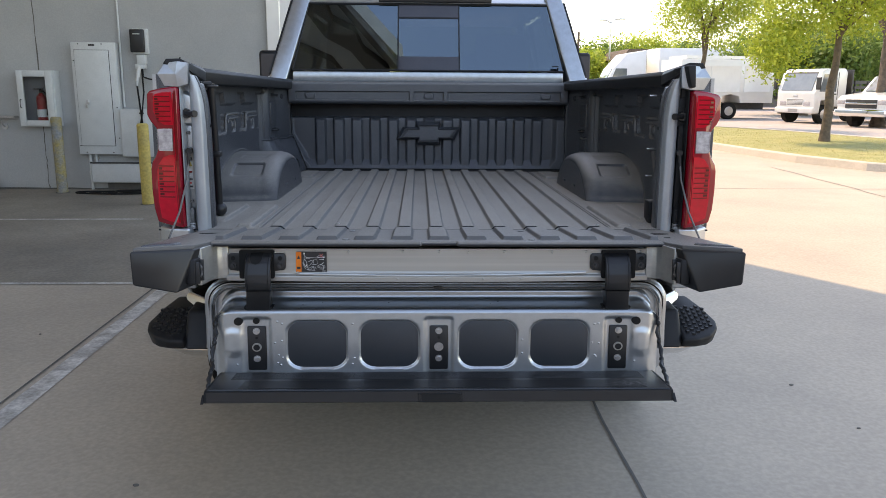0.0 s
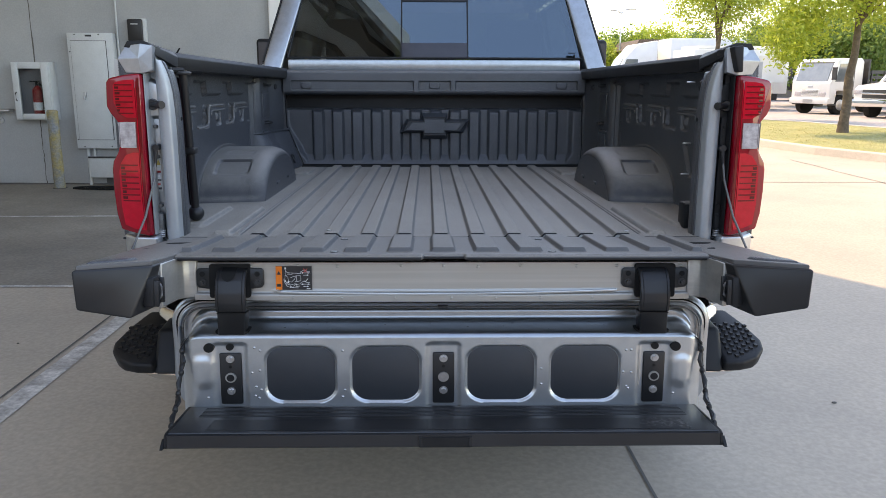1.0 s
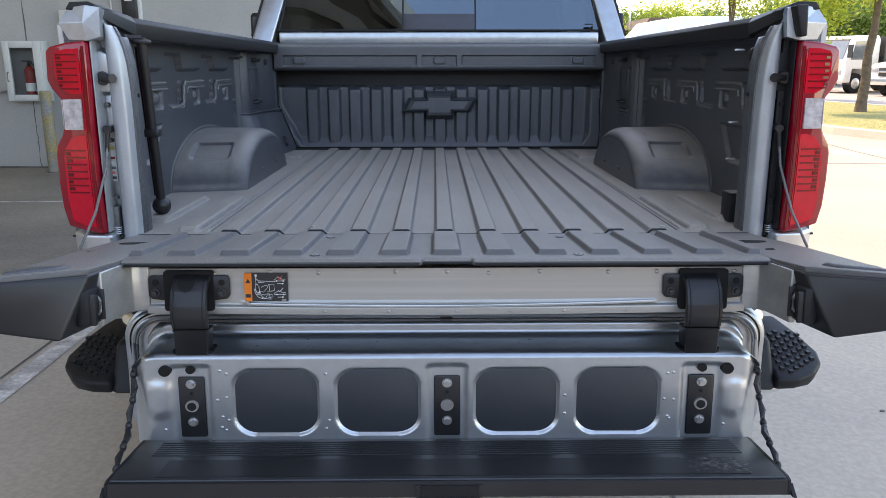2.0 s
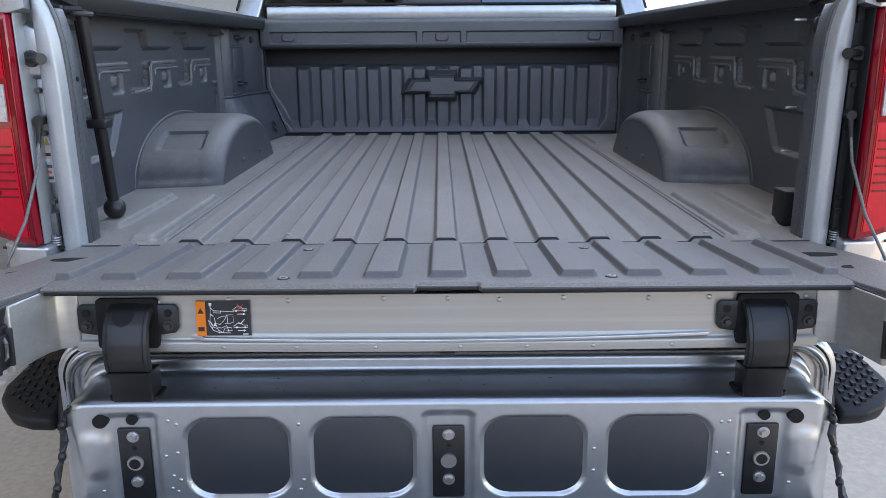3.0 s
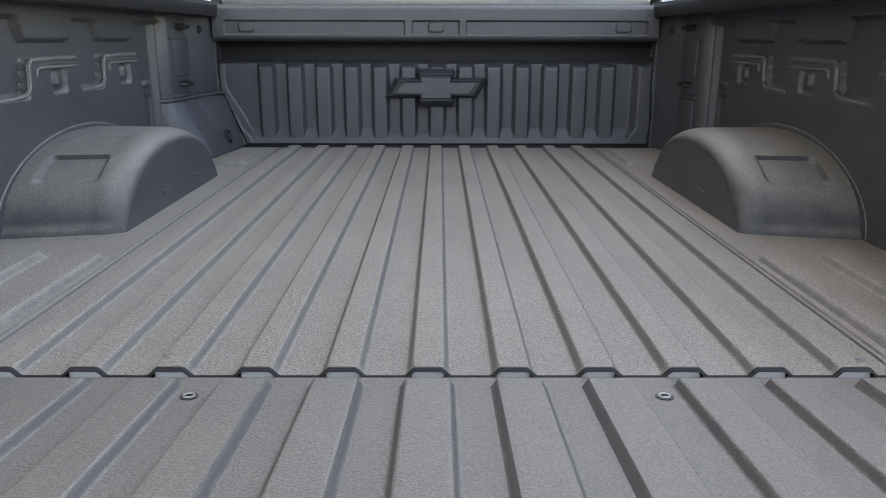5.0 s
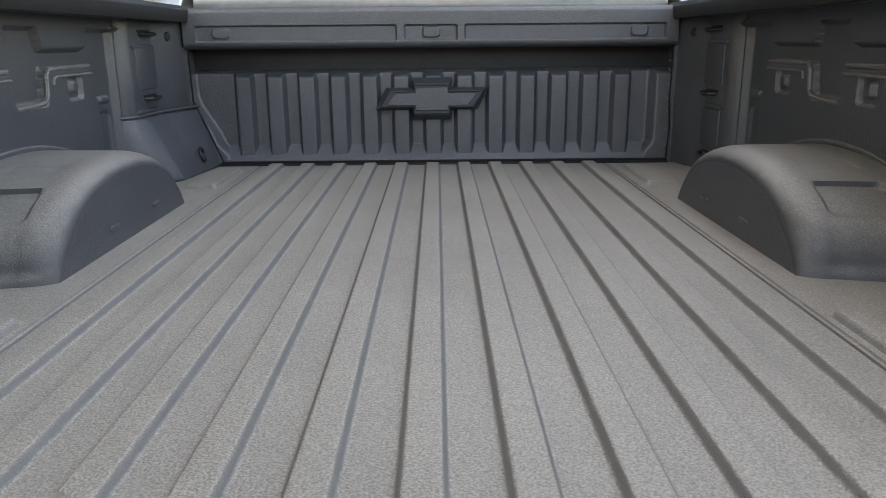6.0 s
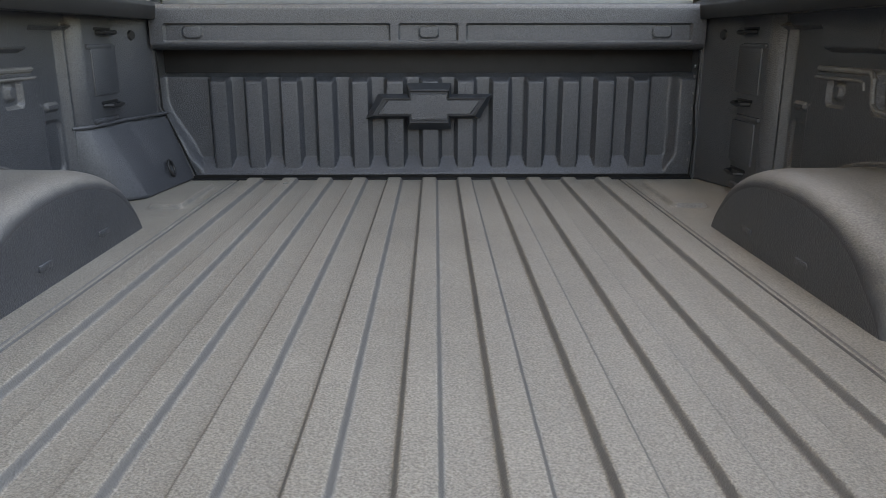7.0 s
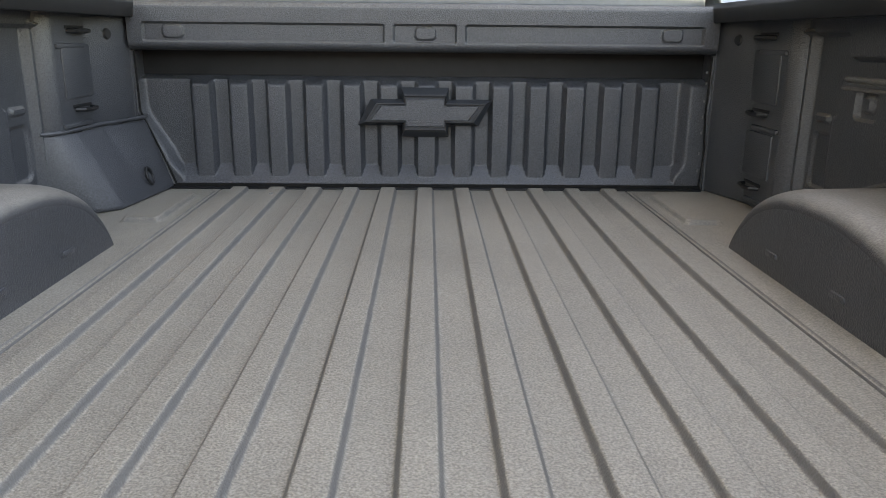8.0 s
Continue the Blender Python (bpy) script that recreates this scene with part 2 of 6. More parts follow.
LEAF_DARK = leaf_material("far_leaves", (0.1, 0.18, 0.04), (0.22, 0.3, 0.07))


# ---- mesh helpers ----
def link_mesh(name, bm, mat, smooth=False):
    bmesh.ops.recalc_face_normals(bm, faces=bm.faces)
    me = bpy.data.meshes.new(name)
    bm.to_mesh(me)
    bm.free()
    me.materials.append(mat)
    if smooth:
        me.polygons.foreach_set("use_smooth", [True] * len(me.polygons))
        me.set_sharp_from_angle(angle=radians(38))
    return new(name, me)


def part(name, bm, mat, parent, label="", smooth=True):
    while parent.parent and parent.parent.parent:
        parent = parent.parent
    ob = link_mesh(name, bm, mat, smooth)
    ob.parent = parent
    if label:
        ob["label"] = label
    return ob


def two_tone(ob, mat, test):
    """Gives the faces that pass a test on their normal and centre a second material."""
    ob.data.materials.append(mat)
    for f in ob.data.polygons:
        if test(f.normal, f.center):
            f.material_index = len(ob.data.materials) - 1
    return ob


def thing(name, label, category, m=Matrix(), group="", kind=""):
    ob = new(name)
    ob.empty_display_size = 0.1
    ob.matrix_world = m
    return tagged(ob, label, category, group, kind)


def sheet(name, bm, mat, label, category, kind="structure", smooth=False):
    return tagged(link_mesh(name, bm, mat, smooth), label, category, "", kind)


def add_box(bm, x0, x1, y0, y1, z0, z1, bevel=0.0, seg=2):
    r = bmesh.ops.create_cube(bm, size=1.0)
    vs = r["verts"]
    for v in vs:
        v.co = ((x0 + x1) / 2 + v.co.x * (x1 - x0), (y0 + y1) / 2 + v.co.y * (y1 - y0), (z0 + z1) / 2 + v.co.z * (z1 - z0))
    if bevel:
        es = {e for v in vs for e in v.link_edges}
        bmesh.ops.bevel(bm, geom=list(es), offset=bevel, segments=seg, profile=0.5, affect="EDGES")
    return bm


def box(*a, **k):
    return add_box(bmesh.new(), *a, **k)


def add_cyl(bm, p0, p1, r0, r1=None, seg=16, caps=True):
    p0, p1 = Vector(p0), Vector(p1)
    d = p1 - p0
    m = Matrix.Translation((p0 + p1) / 2) @ d.to_track_quat("Z", "Y").to_matrix().to_4x4()
    bmesh.ops.create_cone(bm, cap_ends=caps, segments=seg, radius1=r0, radius2=r0 if r1 is None else r1, depth=d.length, matrix=m)
    return bm


def cyl(*a, **k):
    return add_cyl(bmesh.new(), *a, **k)


def add_ball(bm, c, r, sx=1, sy=1, sz=1, seg=16):
    bmesh.ops.create_uvsphere(bm, u_segments=seg, v_segments=max(6, seg // 2), radius=r, matrix=Matrix.Translation(c) @ Matrix.Diagonal((sx, sy, sz, 1)))
    return bm


def add_tube(bm, pts, r, seg=8):
    """A round bar through points."""
    pts = [Vector(p) for p in pts]
    rings = []
    for i, p in enumerate(pts):
        d = (pts[min(i + 1, len(pts) - 1)] - pts[max(i - 1, 0)]).normalized()
        q = d.to_track_quat("Z", "Y")
        rings.append([bm.verts.new(p + q @ Vector((r * math.cos(a), r * math.sin(a), 0))) for a in (2 * math.pi * k / seg for k in range(seg))])
    for a, b in zip(rings, rings[1:]):
        for k in range(seg):
            bm.faces.new((a[k], a[(k + 1) % seg], b[(k + 1) % seg], b[k]))
    bm.faces.new(rings[0][::-1])
    bm.faces.new(rings[-1])
    return bm


def tube(*a, **k):
    return add_tube(bmesh.new(), *a, **k)


def add_prism(bm, outline, axis, a, b, bevel=0.0, seg=2):
    """A flat outline pushed from a to b along an axis; the outline's two numbers are the other two axes in order."""
    def place(u, v, w):
        return {"x": (w, u, v), "y": (u, w, v), "z": (u, v, w)}[axis]
    lo = [bm.verts.new(place(u, v, a)) for u, v in outline]
    hi = [bm.verts.new(place(u, v, b)) for u, v in outline]
    n = len(outline)
    fs = [bm.faces.new(lo), bm.faces.new(hi)]
    for i in range(n):
        fs.append(bm.faces.new((lo[i], lo[(i + 1) % n], hi[(i + 1) % n], hi[i])))
    if bevel:
        bmesh.ops.recalc_face_normals(bm, faces=fs)
        bmesh.ops.bevel(bm, geom=list({e for f in fs for e in f.edges}), offset=bevel, segments=seg, profile=0.5, affect="EDGES")
    return bm


def prism(*a, **k):
    return add_prism(bmesh.new(), *a, **k)


def rounded(x0, x1, y0, y1, r, seg=5):
    pts = []
    for cx, cy, a0 in ((x1 - r, y1 - r, 0), (x0 + r, y1 - r, 90), (x0 + r, y0 + r, 180), (x1 - r, y0 + r, 270)):
        for k in range(seg + 1):
            a = radians(a0 + 90 * k / seg)
            pts.append((cx + r * math.cos(a), cy + r * math.sin(a)))
    return pts


def field(us, vs, f, thick=None):
    """A surface over a grid; thick: an offset vector for a back face that closes it."""
    bm = bmesh.new()
    def layer(off):
        return [[bm.verts.new(Vector(f(u, v)) + off) for v in vs] for u in us]
    top = layer(Vector((0, 0, 0)))
    nu, nv = len(us), len(vs)
    for i in range(nu - 1):
        for j in range(nv - 1):
            bm.faces.new((top[i][j], top[i + 1][j], top[i + 1][j + 1], top[i][j + 1]))
    if thick:
        bot = layer(Vector(thick))
        for i in range(nu - 1):
            for j in range(nv - 1):
                bm.faces.new((bot[i][j], bot[i][j + 1], bot[i + 1][j + 1], bot[i + 1][j]))
        for i in range(nu - 1):
            for j in (0, nv - 1):
                bm.faces.new((top[i][j], bot[i][j], bot[i + 1][j], top[i + 1][j]))
        for j in range(nv - 1):
            for i in (0, nu - 1):
                bm.faces.new((top[i][j], top[i][j + 1], bot[i][j + 1], bot[i][j]))
    return bm


def span(a, b, n):
    return [a + (b - a) * i / n for i in range(n + 1)]


def smooth01(t):
    t = min(1.0, max(0.0, t))
    return t * t * (3 - 2 * t)


def pad(u, v, u0, u1, v0, v1, r=0.01, soft=0.008):
    """1 inside a rounded rectangle, 0 outside, with a soft flank."""
    dx = abs(u - (u0 + u1) / 2) - ((u1 - u0) / 2 - r)
    dy = abs(v - (v0 + v1) / 2) - ((v1 - v0) / 2 - r)
    d = math.hypot(max(dx, 0), max(dy, 0)) + min(max(dx, dy), 0) - r
    return 1 - smooth01(d / soft + 0.5)


def step_up(t, at, soft):
    return smooth01((t - at) / soft + 0.5)


# ---- ground and building ----
WALL_Y = 7.95
bm = bmesh.new()
bm.faces.new([bm.verts.new(p) for p in ((-300, -200, 0), (300, -200, 0), (300, 500, 0), (-300, 500, 0))])
ground = sheet("ground", bm, CONCRETE, "broad pale concrete yard with stains and fine cracks", "ground")


def flat_strip(name, pts, width, mat, label, z=0.004):
    """A thin band laid along a line of points on the ground."""
    bm = bmesh.new()
    pts = [Vector((x, y, 0)) for x, y in pts]
    left, right = [], []
    for i, p in enumerate(pts):
        d = (pts[min(i + 1, len(pts) - 1)] - pts[max(i - 1, 0)]).normalized()
        n = Vector((-d.y, d.x, 0)) * (width / 2)
        left.append(bm.verts.new(p + n + Vector((0, 0, z))))
        right.append(bm.verts.new(p - n + Vector((0, 0, z))))
    for i in range(len(pts) - 1):
        bm.faces.new((left[i], right[i], right[i + 1], left[i + 1]))
    return sheet(name, bm, mat, label, name.split("_")[0])


# Added slab: its colour holds stains and the shade under the canopy.
sheet("bay_slab", prism([(-8.98, 2.83), (-1.93, 2.86), (-1.93, WALL_Y - 0.005), (-8.98, WALL_Y - 0.005)], "z", -0.05, 0.003), DIM_DIRTY_SLAB, "grimy concrete slab darkened for the shade of the covered bay", "slab")
random.seed(5)
flat_strip("floor_joint", [(0.733 + random.uniform(-0.004, 0.004), y * 0.26) for y in range(-24, 40)], 0.012, JOINT, "dark sealed joint across the concrete")
flat_strip("floor_joint", [(x * 0.5, 8.209 + random.uniform(-0.01, 0.01)) for x in range(4, 30)], 0.02, JOINT, "dark sealed joint across the concrete")
flat_strip("floor_joint", [(6.0 + random.uniform(-0.03, 0.03) + 0.02 * i, 4.15 + 0.416 * i) for i in range(18)], 0.016, JOINT, "fine wandering crack in the sunlit concrete")
flat_strip("floor_joint", [(-1.93, y * 0.312) for y in range(-16, 26)], 0.012, JOINT, "dark joint beside the worn white line")
flat_strip("parking_line", [(-1.84, -6.26 + 0.4164 * i) for i in range(34)], 0.1, STRIPE, "worn white parking line on the concrete")
flat_strip("parking_line", [(-9 + 0.5 * i, 2.796 + 0.005 * i) for i in range(15)], 0.05, STRIPE, "faint white line on the shaded concrete")
flat_strip("parking_line", [(-6.2 + 0.4 * i, 5.48 + 0.01 * i) for i in range(9)], 0.06, STRIPE, "faint white line on the shaded concrete")
random.seed(11)
for i in range(16):
    bm = bmesh.new()
    x, y, s = random.choice((random.uniform(-2.6, -1.0), random.uniform(0.9, 2.4))), random.uniform(-0.8, 3.0), random.uniform(0.004, 0.014)
    bmesh.ops.create_icosphere(bm, subdivisions=1, radius=s, matrix=Matrix.Translation((x, y, s * 0.3)) @ Matrix.Diagonal((1, random.uniform(0.5, 1), 0.45, 1)))
    tagged(link_mesh("pebble", bm, JOINT), "small dark stone chip lying on the concrete", "pebble", "pebbles on the ground")

wall = sheet("wall_north", box(-16, -1.9, WALL_Y, WALL_Y + 0.3, 0, 7.0), PAINTWALL, "shaded off-white painted concrete wall with fine joints", "wall")
sheet("wall_east", box(-2.2, -1.9, WALL_Y + 0.3, 40, 0, 7.0), PAINTWALL, "off-white painted side wall of the building", "wall")
# Unseen wall, added to cut low light and reflections from behind.
sheet("wall_south_unseen", box(-40, 16, -15.3, -15.0, 0, 4.2), TAUPE, "unseen dark brown wall added behind to cut low light", "wall")
# Unseen wall, added to dim the left side and bounce light rightward.
sheet("wall_west_unseen", box(-9.3, -9.0, -5.6, WALL_Y, 0, 7.0), SANDWALL, "unseen sand-coloured wall added to shape the bay's light", "wall")
# Canopy lies out of view; shadow edge and window reflection set its outline.
bm = prism([(-1.0, WALL_Y), (0.1, 6.2), (-0.35, 2.0), (-1.2, 0.4), (-1.15, -1.4), (-0.3, -2.6), (-0.25, -4.2), (-3.0, -5.0), (-12, -5.6), (-12, WALL_Y)], "z", 7.0, 7.35)
add_prism(bm, [(0.1, 6.2), (-0.35, 2.0), (-0.6, 2.0), (-0.2, 6.1)], "z", 6.2, 6.995)
sheet("ceiling", bm, CANOPY, "grey rendered canopy over the bay", "canopy")
# Added dark bands, shaped so the rear window reflects them where needed.
for o in ([(-1.2, -1.3), (-1.3, -1.3), (-0.5, -2.55), (-0.42, -2.9), (-0.34, -2.62)], [(-1.82, -1.25), (-1.4, -1.25), (-1.28, -1.75), (-0.98, -1.95), (-0.86, -2.3), (-0.45, -2.7), (-0.72, -2.85), (-1.05, -2.3), (-1.4, -2.05)], [(-2.3, -2.2), (-1.8, -2.25), (-1.35, -2.5), (-1.1, -2.95), (-2.3, -2.95)]):
    sheet("ceiling_reflection_band", prism(o, "z", 6.85, 6.99), TAUPE, "dark brown band added under the canopy for the rear window's reflection", "beam")
sheet("trim", box(-2.07, -1.9, WALL_Y - 0.07, WALL_Y - 0.002, 0.0, 7.0, bevel=0.01), VEHWHITE, "white vertical metal corner trim on the wall", "trim")
for x, z0, z1, w in ((-5.09, 1.57, 7.0, 0.016), (-5.1, 0.0, 0.85, 0.012)):
    bm = bmesh.new()
    random.seed(int(x * 100) + int(z0 * 10))
    zs = [z0 + (z1 - z0) * i / 24 for i in range(25)]
    a = [bm.verts.new((x + random.uniform(-0.006, 0.006) - w / 2, WALL_Y - 0.003, z)) for z in zs]
    b = [bm.verts.new((v.co.x + w * random.uniform(0.5, 1.2), WALL_Y - 0.003, v.co.z)) for v in a]
    for i in range(24):
        bm.faces.new((a[i], b[i], b[i + 1], a[i + 1]))
    sheet("wall_joint", bm, JOINT, "dark open joint running up the painted wall", "joint")
sheet("baseboard", prism([(-15.9 + 0.3 * i, 0.012 + 0.02 * random.random()) for i in range(46)] + [(-2.2, 0.0), (-15.9, 0.0)], "y", WALL_Y - 0.012, WALL_Y - 0.002), JOINT, "grime along the foot of the wall", "grime")


# ---- things on the wall ----
def on_wall(name, label, category):
    return thing(name, label, category, pose(0, WALL_Y, 0))


fire = on_wall("fire_extinguisher_cabinet", "white metal cabinet with a glazed door on the wall", "cabinet")
part("body", add_box(add_box(add_box(add_box(box(-5.31, -4.83, -0.02, -0.001, 0.85, 1.57), -5.31, -5.29, -0.17, -0.022, 0.85, 1.57), -4.85, -4.83, -0.17, -0.022, 0.85, 1.57), -5.288, -4.852, -0.17, -0.022, 1.55, 1.57), -5.288, -4.852, -0.17, -0.022, 0.85, 0.87), TRIMWHITE, fire)
part("back_panel", box(-5.288, -4.852, -0.03, -0.0205, 0.872, 1.548), CABINET, fire)
bm = bmesh.new()
for b in ((-5.30, -5.22, 0.86, 1.56), (-4.935, -4.845, 0.86, 1.56), (-5.22, -4.935, 1.49, 1.56), (-5.22, -4.935, 0.86, 0.93)):
    add_box(bm, b[0] + 0.001, b[1] - 0.001, -0.195, -0.172, b[2], b[3], bevel=0.004)
door = part("door", bm, TRIMWHITE, fire)
pane = part("pane", box(-5.219, -4.936, -0.186, -0.182, 0.931, 1.489), PANE, door, "clear glass pane")
part("handle", tube([(-5.26, -0.195, 1.2), (-5.26, -0.225, 1.19), (-5.26, -0.225, 1.1), (-5.26, -0.195, 1.09)], 0.006), BLACK, door, "small black pull handle")
ext = thing("fire_extinguisher", "red fire extinguisher standing in the wall cabinet", "extinguisher", pose(-5.05, WALL_Y - 0.09, 0.87))
bm = cyl((0, 0, 0), (0, 0, 0.36), 0.062, seg=24)
add_cyl(bm, (0, 0, 0.36), (0, 0, 0.41), 0.062, 0.022, seg=24)
part("bottle", bm, EXTRED, ext)
part("valve", add_box(cyl((0, 0, 0.41), (0, 0, 0.46), 0.018), -0.09, 0.03, -0.012, 0.012, 0.455, 0.47, bevel=0.003), BLACK, ext, "black valve and lever")
part("label_band", cyl((0, 0, 0.1), (0, 0, 0.2), 0.0635, seg=24), LABELWHITE, ext, "pale printed label")
part("hose", tube([(0.03, 0, 0.44), (0.075, -0.01, 0.4), (0.08, -0.02, 0.25), (0.07, -0.02, 0.12)], 0.009), BLACK, ext)

panel = on_wall("electrical_panel", "tall white metal electrical panel with a closed door", "panel")
part("body", box(-4.6, -4.03, -0.12, -0.002, 0.485, 1.93, bevel=0.006), TRIMWHITE, panel)
# Dark plate behind the door paints a shadow line round it.
part("door_shadow", box(-4.562, -4.113, -0.1235, -0.1205, 0.593, 1.837), VEHDARK, panel, "dark rim painting the shadow round the door")
d = part("door", box(-4.555, -4.12, -0.138, -0.121, 0.60, 1.83, bevel=0.004), TRIMWHITE, panel)
part("handle", add_box(box(-4.44, -4.405, -0.165, -0.139, 1.14, 1.2, bevel=0.004), -4.45, -4.425, -0.17, -0.14, 1.1, 1.15, bevel=0.004), STEEL, d, "small metal lock handle")
part("nameplate", box(-4.37, -4.29, -0.124, -0.1205, 1.885, 1.908), LABELBLACK, panel, "small black plate")
for x, z in ((-4.575, 1.7), (-4.575, 0.6), (-4.06, 1.1), (-4.06, 0.7), (-4.5, 1.91), (-4.2, 1.91), (-4.5, 0.51), (-4.15, 0.51)):
    part("screw", cyl((x, -0.126, z), (x, -0.119, z), 0.008, seg=10), VEHDARK, panel)
sub = on_wall("junction_box", "white metal junction box fixed beside the panel", "box")
part("body", box(-4.02, -3.45, -0.16, -0.002, 0.455, 1.085, bevel=0.006), TRIMWHITE, sub)
part("lid", box(-4.01, -3.46, -0.172, -0.161, 0.465, 1.075, bevel=0.004), TRIMWHITE, sub)
part("nameplate", box(-3.76, -3.7, -0.178, -0.1725, 1.02, 1.04), LABELBLACK, sub)
trough = on_wall("wire_trough", "low white metal wiring trough under the panel", "trough")
part("body", box(-4.45, -3.5, -0.15, -0.002, 0.11, 0.36, bevel=0.005), TRIMWHITE, trough)
part("lid", box(-4.46, -3.49, -0.165, -0.151, 0.365, 0.385, bevel=0.003), VEHDARK, trough)
sheet("wall_patch", prism([(-4.3, 0.01), (-3.3, 0.01), (-3.3, 0.1), (-4.3, 0.1)], "y", WALL_Y - 0.03, WALL_Y - 0.004), JOINT, "dark patch of wall under the trough", "grille")
for name, pts, r in (("conduit", [(-4.0, -0.02, 7.0), (-4.0, -0.02, 1.1)], 0.012), ("conduit", [(-4.5, -0.04, 0.48), (-4.5, -0.04, 0.0)], 0.02), ("conduit", [(-4.42, -0.04, 0.48), (-4.42, -0.04, 0.37)], 0.016)):
    c = on_wall(name, "thin painted metal conduit on the wall", "conduit")
    part("pipe", tube(pts, r, seg=10), TRIMWHITE, c)
    part("clamp", box(pts[1][0] - r - 0.015, pts[1][0] + r + 0.015, -0.03, -0.003, (pts[0][2] + pts[1][2]) / 2 - 0.6 * (pts[0][2] > 3) - 0.012, (pts[0][2] + pts[1][2]) / 2 - 0.6 * (pts[0][2] > 3) + 0.012), STEEL, c)
ev = on_wall("car_charger", "black and white wall charger with a hanging cable", "charger")
part("mount", box(-3.82, -3.62, -0.07, -0.002, 1.79, 2.11, bevel=0.012), TRIMWHITE, ev)
cov = part("cover", box(-3.835, -3.65, -0.12, -0.071, 1.81, 2.1, bevel=0.015, seg=3), BLACK_SMOOTH, ev, "glossy black front cover")
part("logo_bar", box(-3.79, -3.70, -0.1225, -0.1203, 2.035, 2.045), LABELWHITE, cov)
part("holster", add_box(box(-3.77, -3.66, -0.1, -0.002, 1.66, 1.78, bevel=0.01), -3.79, -3.67, -0.12, -0.01, 1.6, 1.66, bevel=0.01), TRIMWHITE, ev)
part("plug", add_cyl(cyl((-3.73, -0.13, 1.62), (-3.76, -0.17, 1.44), 0.028, 0.022), (-3.76, -0.17, 1.44), (-3.76, -0.17, 1.38), 0.022, 0.012), TRIMWHITE, ev, "white charging plug")
def hang(a, b, low, n=16):
    a, b = Vector(a), Vector(b)
    return [a.lerp(b, i / n) - Vector((0, 0, 4 * low * (i / n) * (1 - i / n))) for i in range(n + 1)]
part("cable", tube(hang((-3.76, -0.17, 1.38), (-3.69, -0.2, 0.5), 0.0) + [Vector((-3.72, -0.2, 0.3))], 0.011), RUBBER, ev, "black cable")
part("cable", tube([(-3.71, -0.1, 1.6), (-3.68, -0.17, 1.3), (-3.72, -0.19, 1.0), (-3.78, -0.19, 0.7), (-3.76, -0.2, 0.3)], 0.011), RUBBER, ev, "black cable")
part("cable", tube([(-3.7, -0.1, 1.62)] + hang((-3.68, -0.15, 1.5), (-3.2, -0.1, 1.75), 0.13), 0.01), RUBBER, ev, "black cable")
coil = thing("cable_coil", "loose black cable lying in loops on the floor", "cable", pose(-4.25, 7.53, 0))
for k, (cx, cy, rx, ry) in enumerate(((-0.05, 0, 0.26, 0.1), (0.25, -0.06, 0.36, 0.12), (0.5, 0.02, 0.3, 0.09))):
    part("loop", tube([(cx + rx * math.cos(a), cy + ry * math.sin(a), 0.013 + 0.008 * k) for a in (2 * math.pi * i / 28 for i in range(28))], 0.012), RUBBER, coil)
rail = on_wall("handrail", "short grey metal handrail on a wall bracket", "handrail")
part("bar", tube([(-7.5, -0.1, 0.965), (-5.5, -0.1, 0.965), (-5.44, -0.09, 0.965), (-5.43, -0.04, 0.965), (-5.43, -0.002, 0.965)], 0.02, seg=12), STEEL, rail)
part("bracket", add_cyl(tube([(-5.6, -0.1, 0.94), (-5.6, -0.08, 0.87), (-5.6, -0.01, 0.84)], 0.012), (-5.6, -0.02, 0.84), (-5.6, -0.002, 0.84), 0.04), STEEL, rail)
blk = thing("wheel_stop", "low grey concrete block against the wall", "block", pose(-6.0, 7.74, 0))
part("block", box(-0.5, 0.27, -0.12, 0.15, 0, 0.17, bevel=0.02), KERB, blk)
for x, y, h, mat, lab in ((-4.76, 7.585, 0.985, WORNYELLOW, "peeling yellow steel bollard near the wall"), (-3.31, 6.605, 0.955, YELLOW, "pale yellow steel bollard in front of the charger")):
    bol = thing("bollard", lab, "bollard", pose(x, y, 0), "bollards")
    r = 0.066
    bm = cyl((0, 0, 0), (0, 0, h - 0.02), r, seg=28)
    add_cyl(bm, (0, 0, h - 0.02), (0, 0, h), r, r * 0.8, seg=28)
    part("post", bm, mat, bol)
    part("foot_seal", cyl((0, 0, 0), (0, 0, 0.008), r + 0.02, seg=28), JOINT, bol)

# ---- the pickup truck; its own axes start at the rear edge of the bed floor ----
truck = thing("pickup_truck", "silver heavy-duty pickup truck with its tailgate folded open", "pickup truck", TRUCK)
RIB, FRONT, SIDE = 0.106, 2.06, 0.915


def floor_z(x, y):
    a = abs(x)
    z = 0.0
    if a < 0.572:
        d = abs(x - RIB * round(x / RIB)) if a < 0.57 else 1
        end = 1 - smooth01(y / 0.022)
        z = (0.0122 - 0.001 * end) * (1 - smooth01((d - 0.0178 + 0.003 * end) / (0.0098 + 0.006 * end))) * (1 - smooth01((y - 2.006) / 0.022))
    z -= 0.006 * (1 - smooth01(abs(a - 0.588) / 0.0035)) * (y > 0.03)
    z += 0.004 * pad(a, y, 0.596, 0.6, 0.05, 1.99, 0.001, 0.004)
    z += 0.012 * pad(a, y, 0.618, 0.668, 0.03, 0.52, 0.012, 0.012)
    z += 0.013 * pad(a, y, 0.735, 0.795, 0.16, 0.53, 0.012, 0.014)
    z += 0.012 * pad(a, y, 0.63, 0.72, 1.62, 1.93, 0.012, 0.014)
    return z


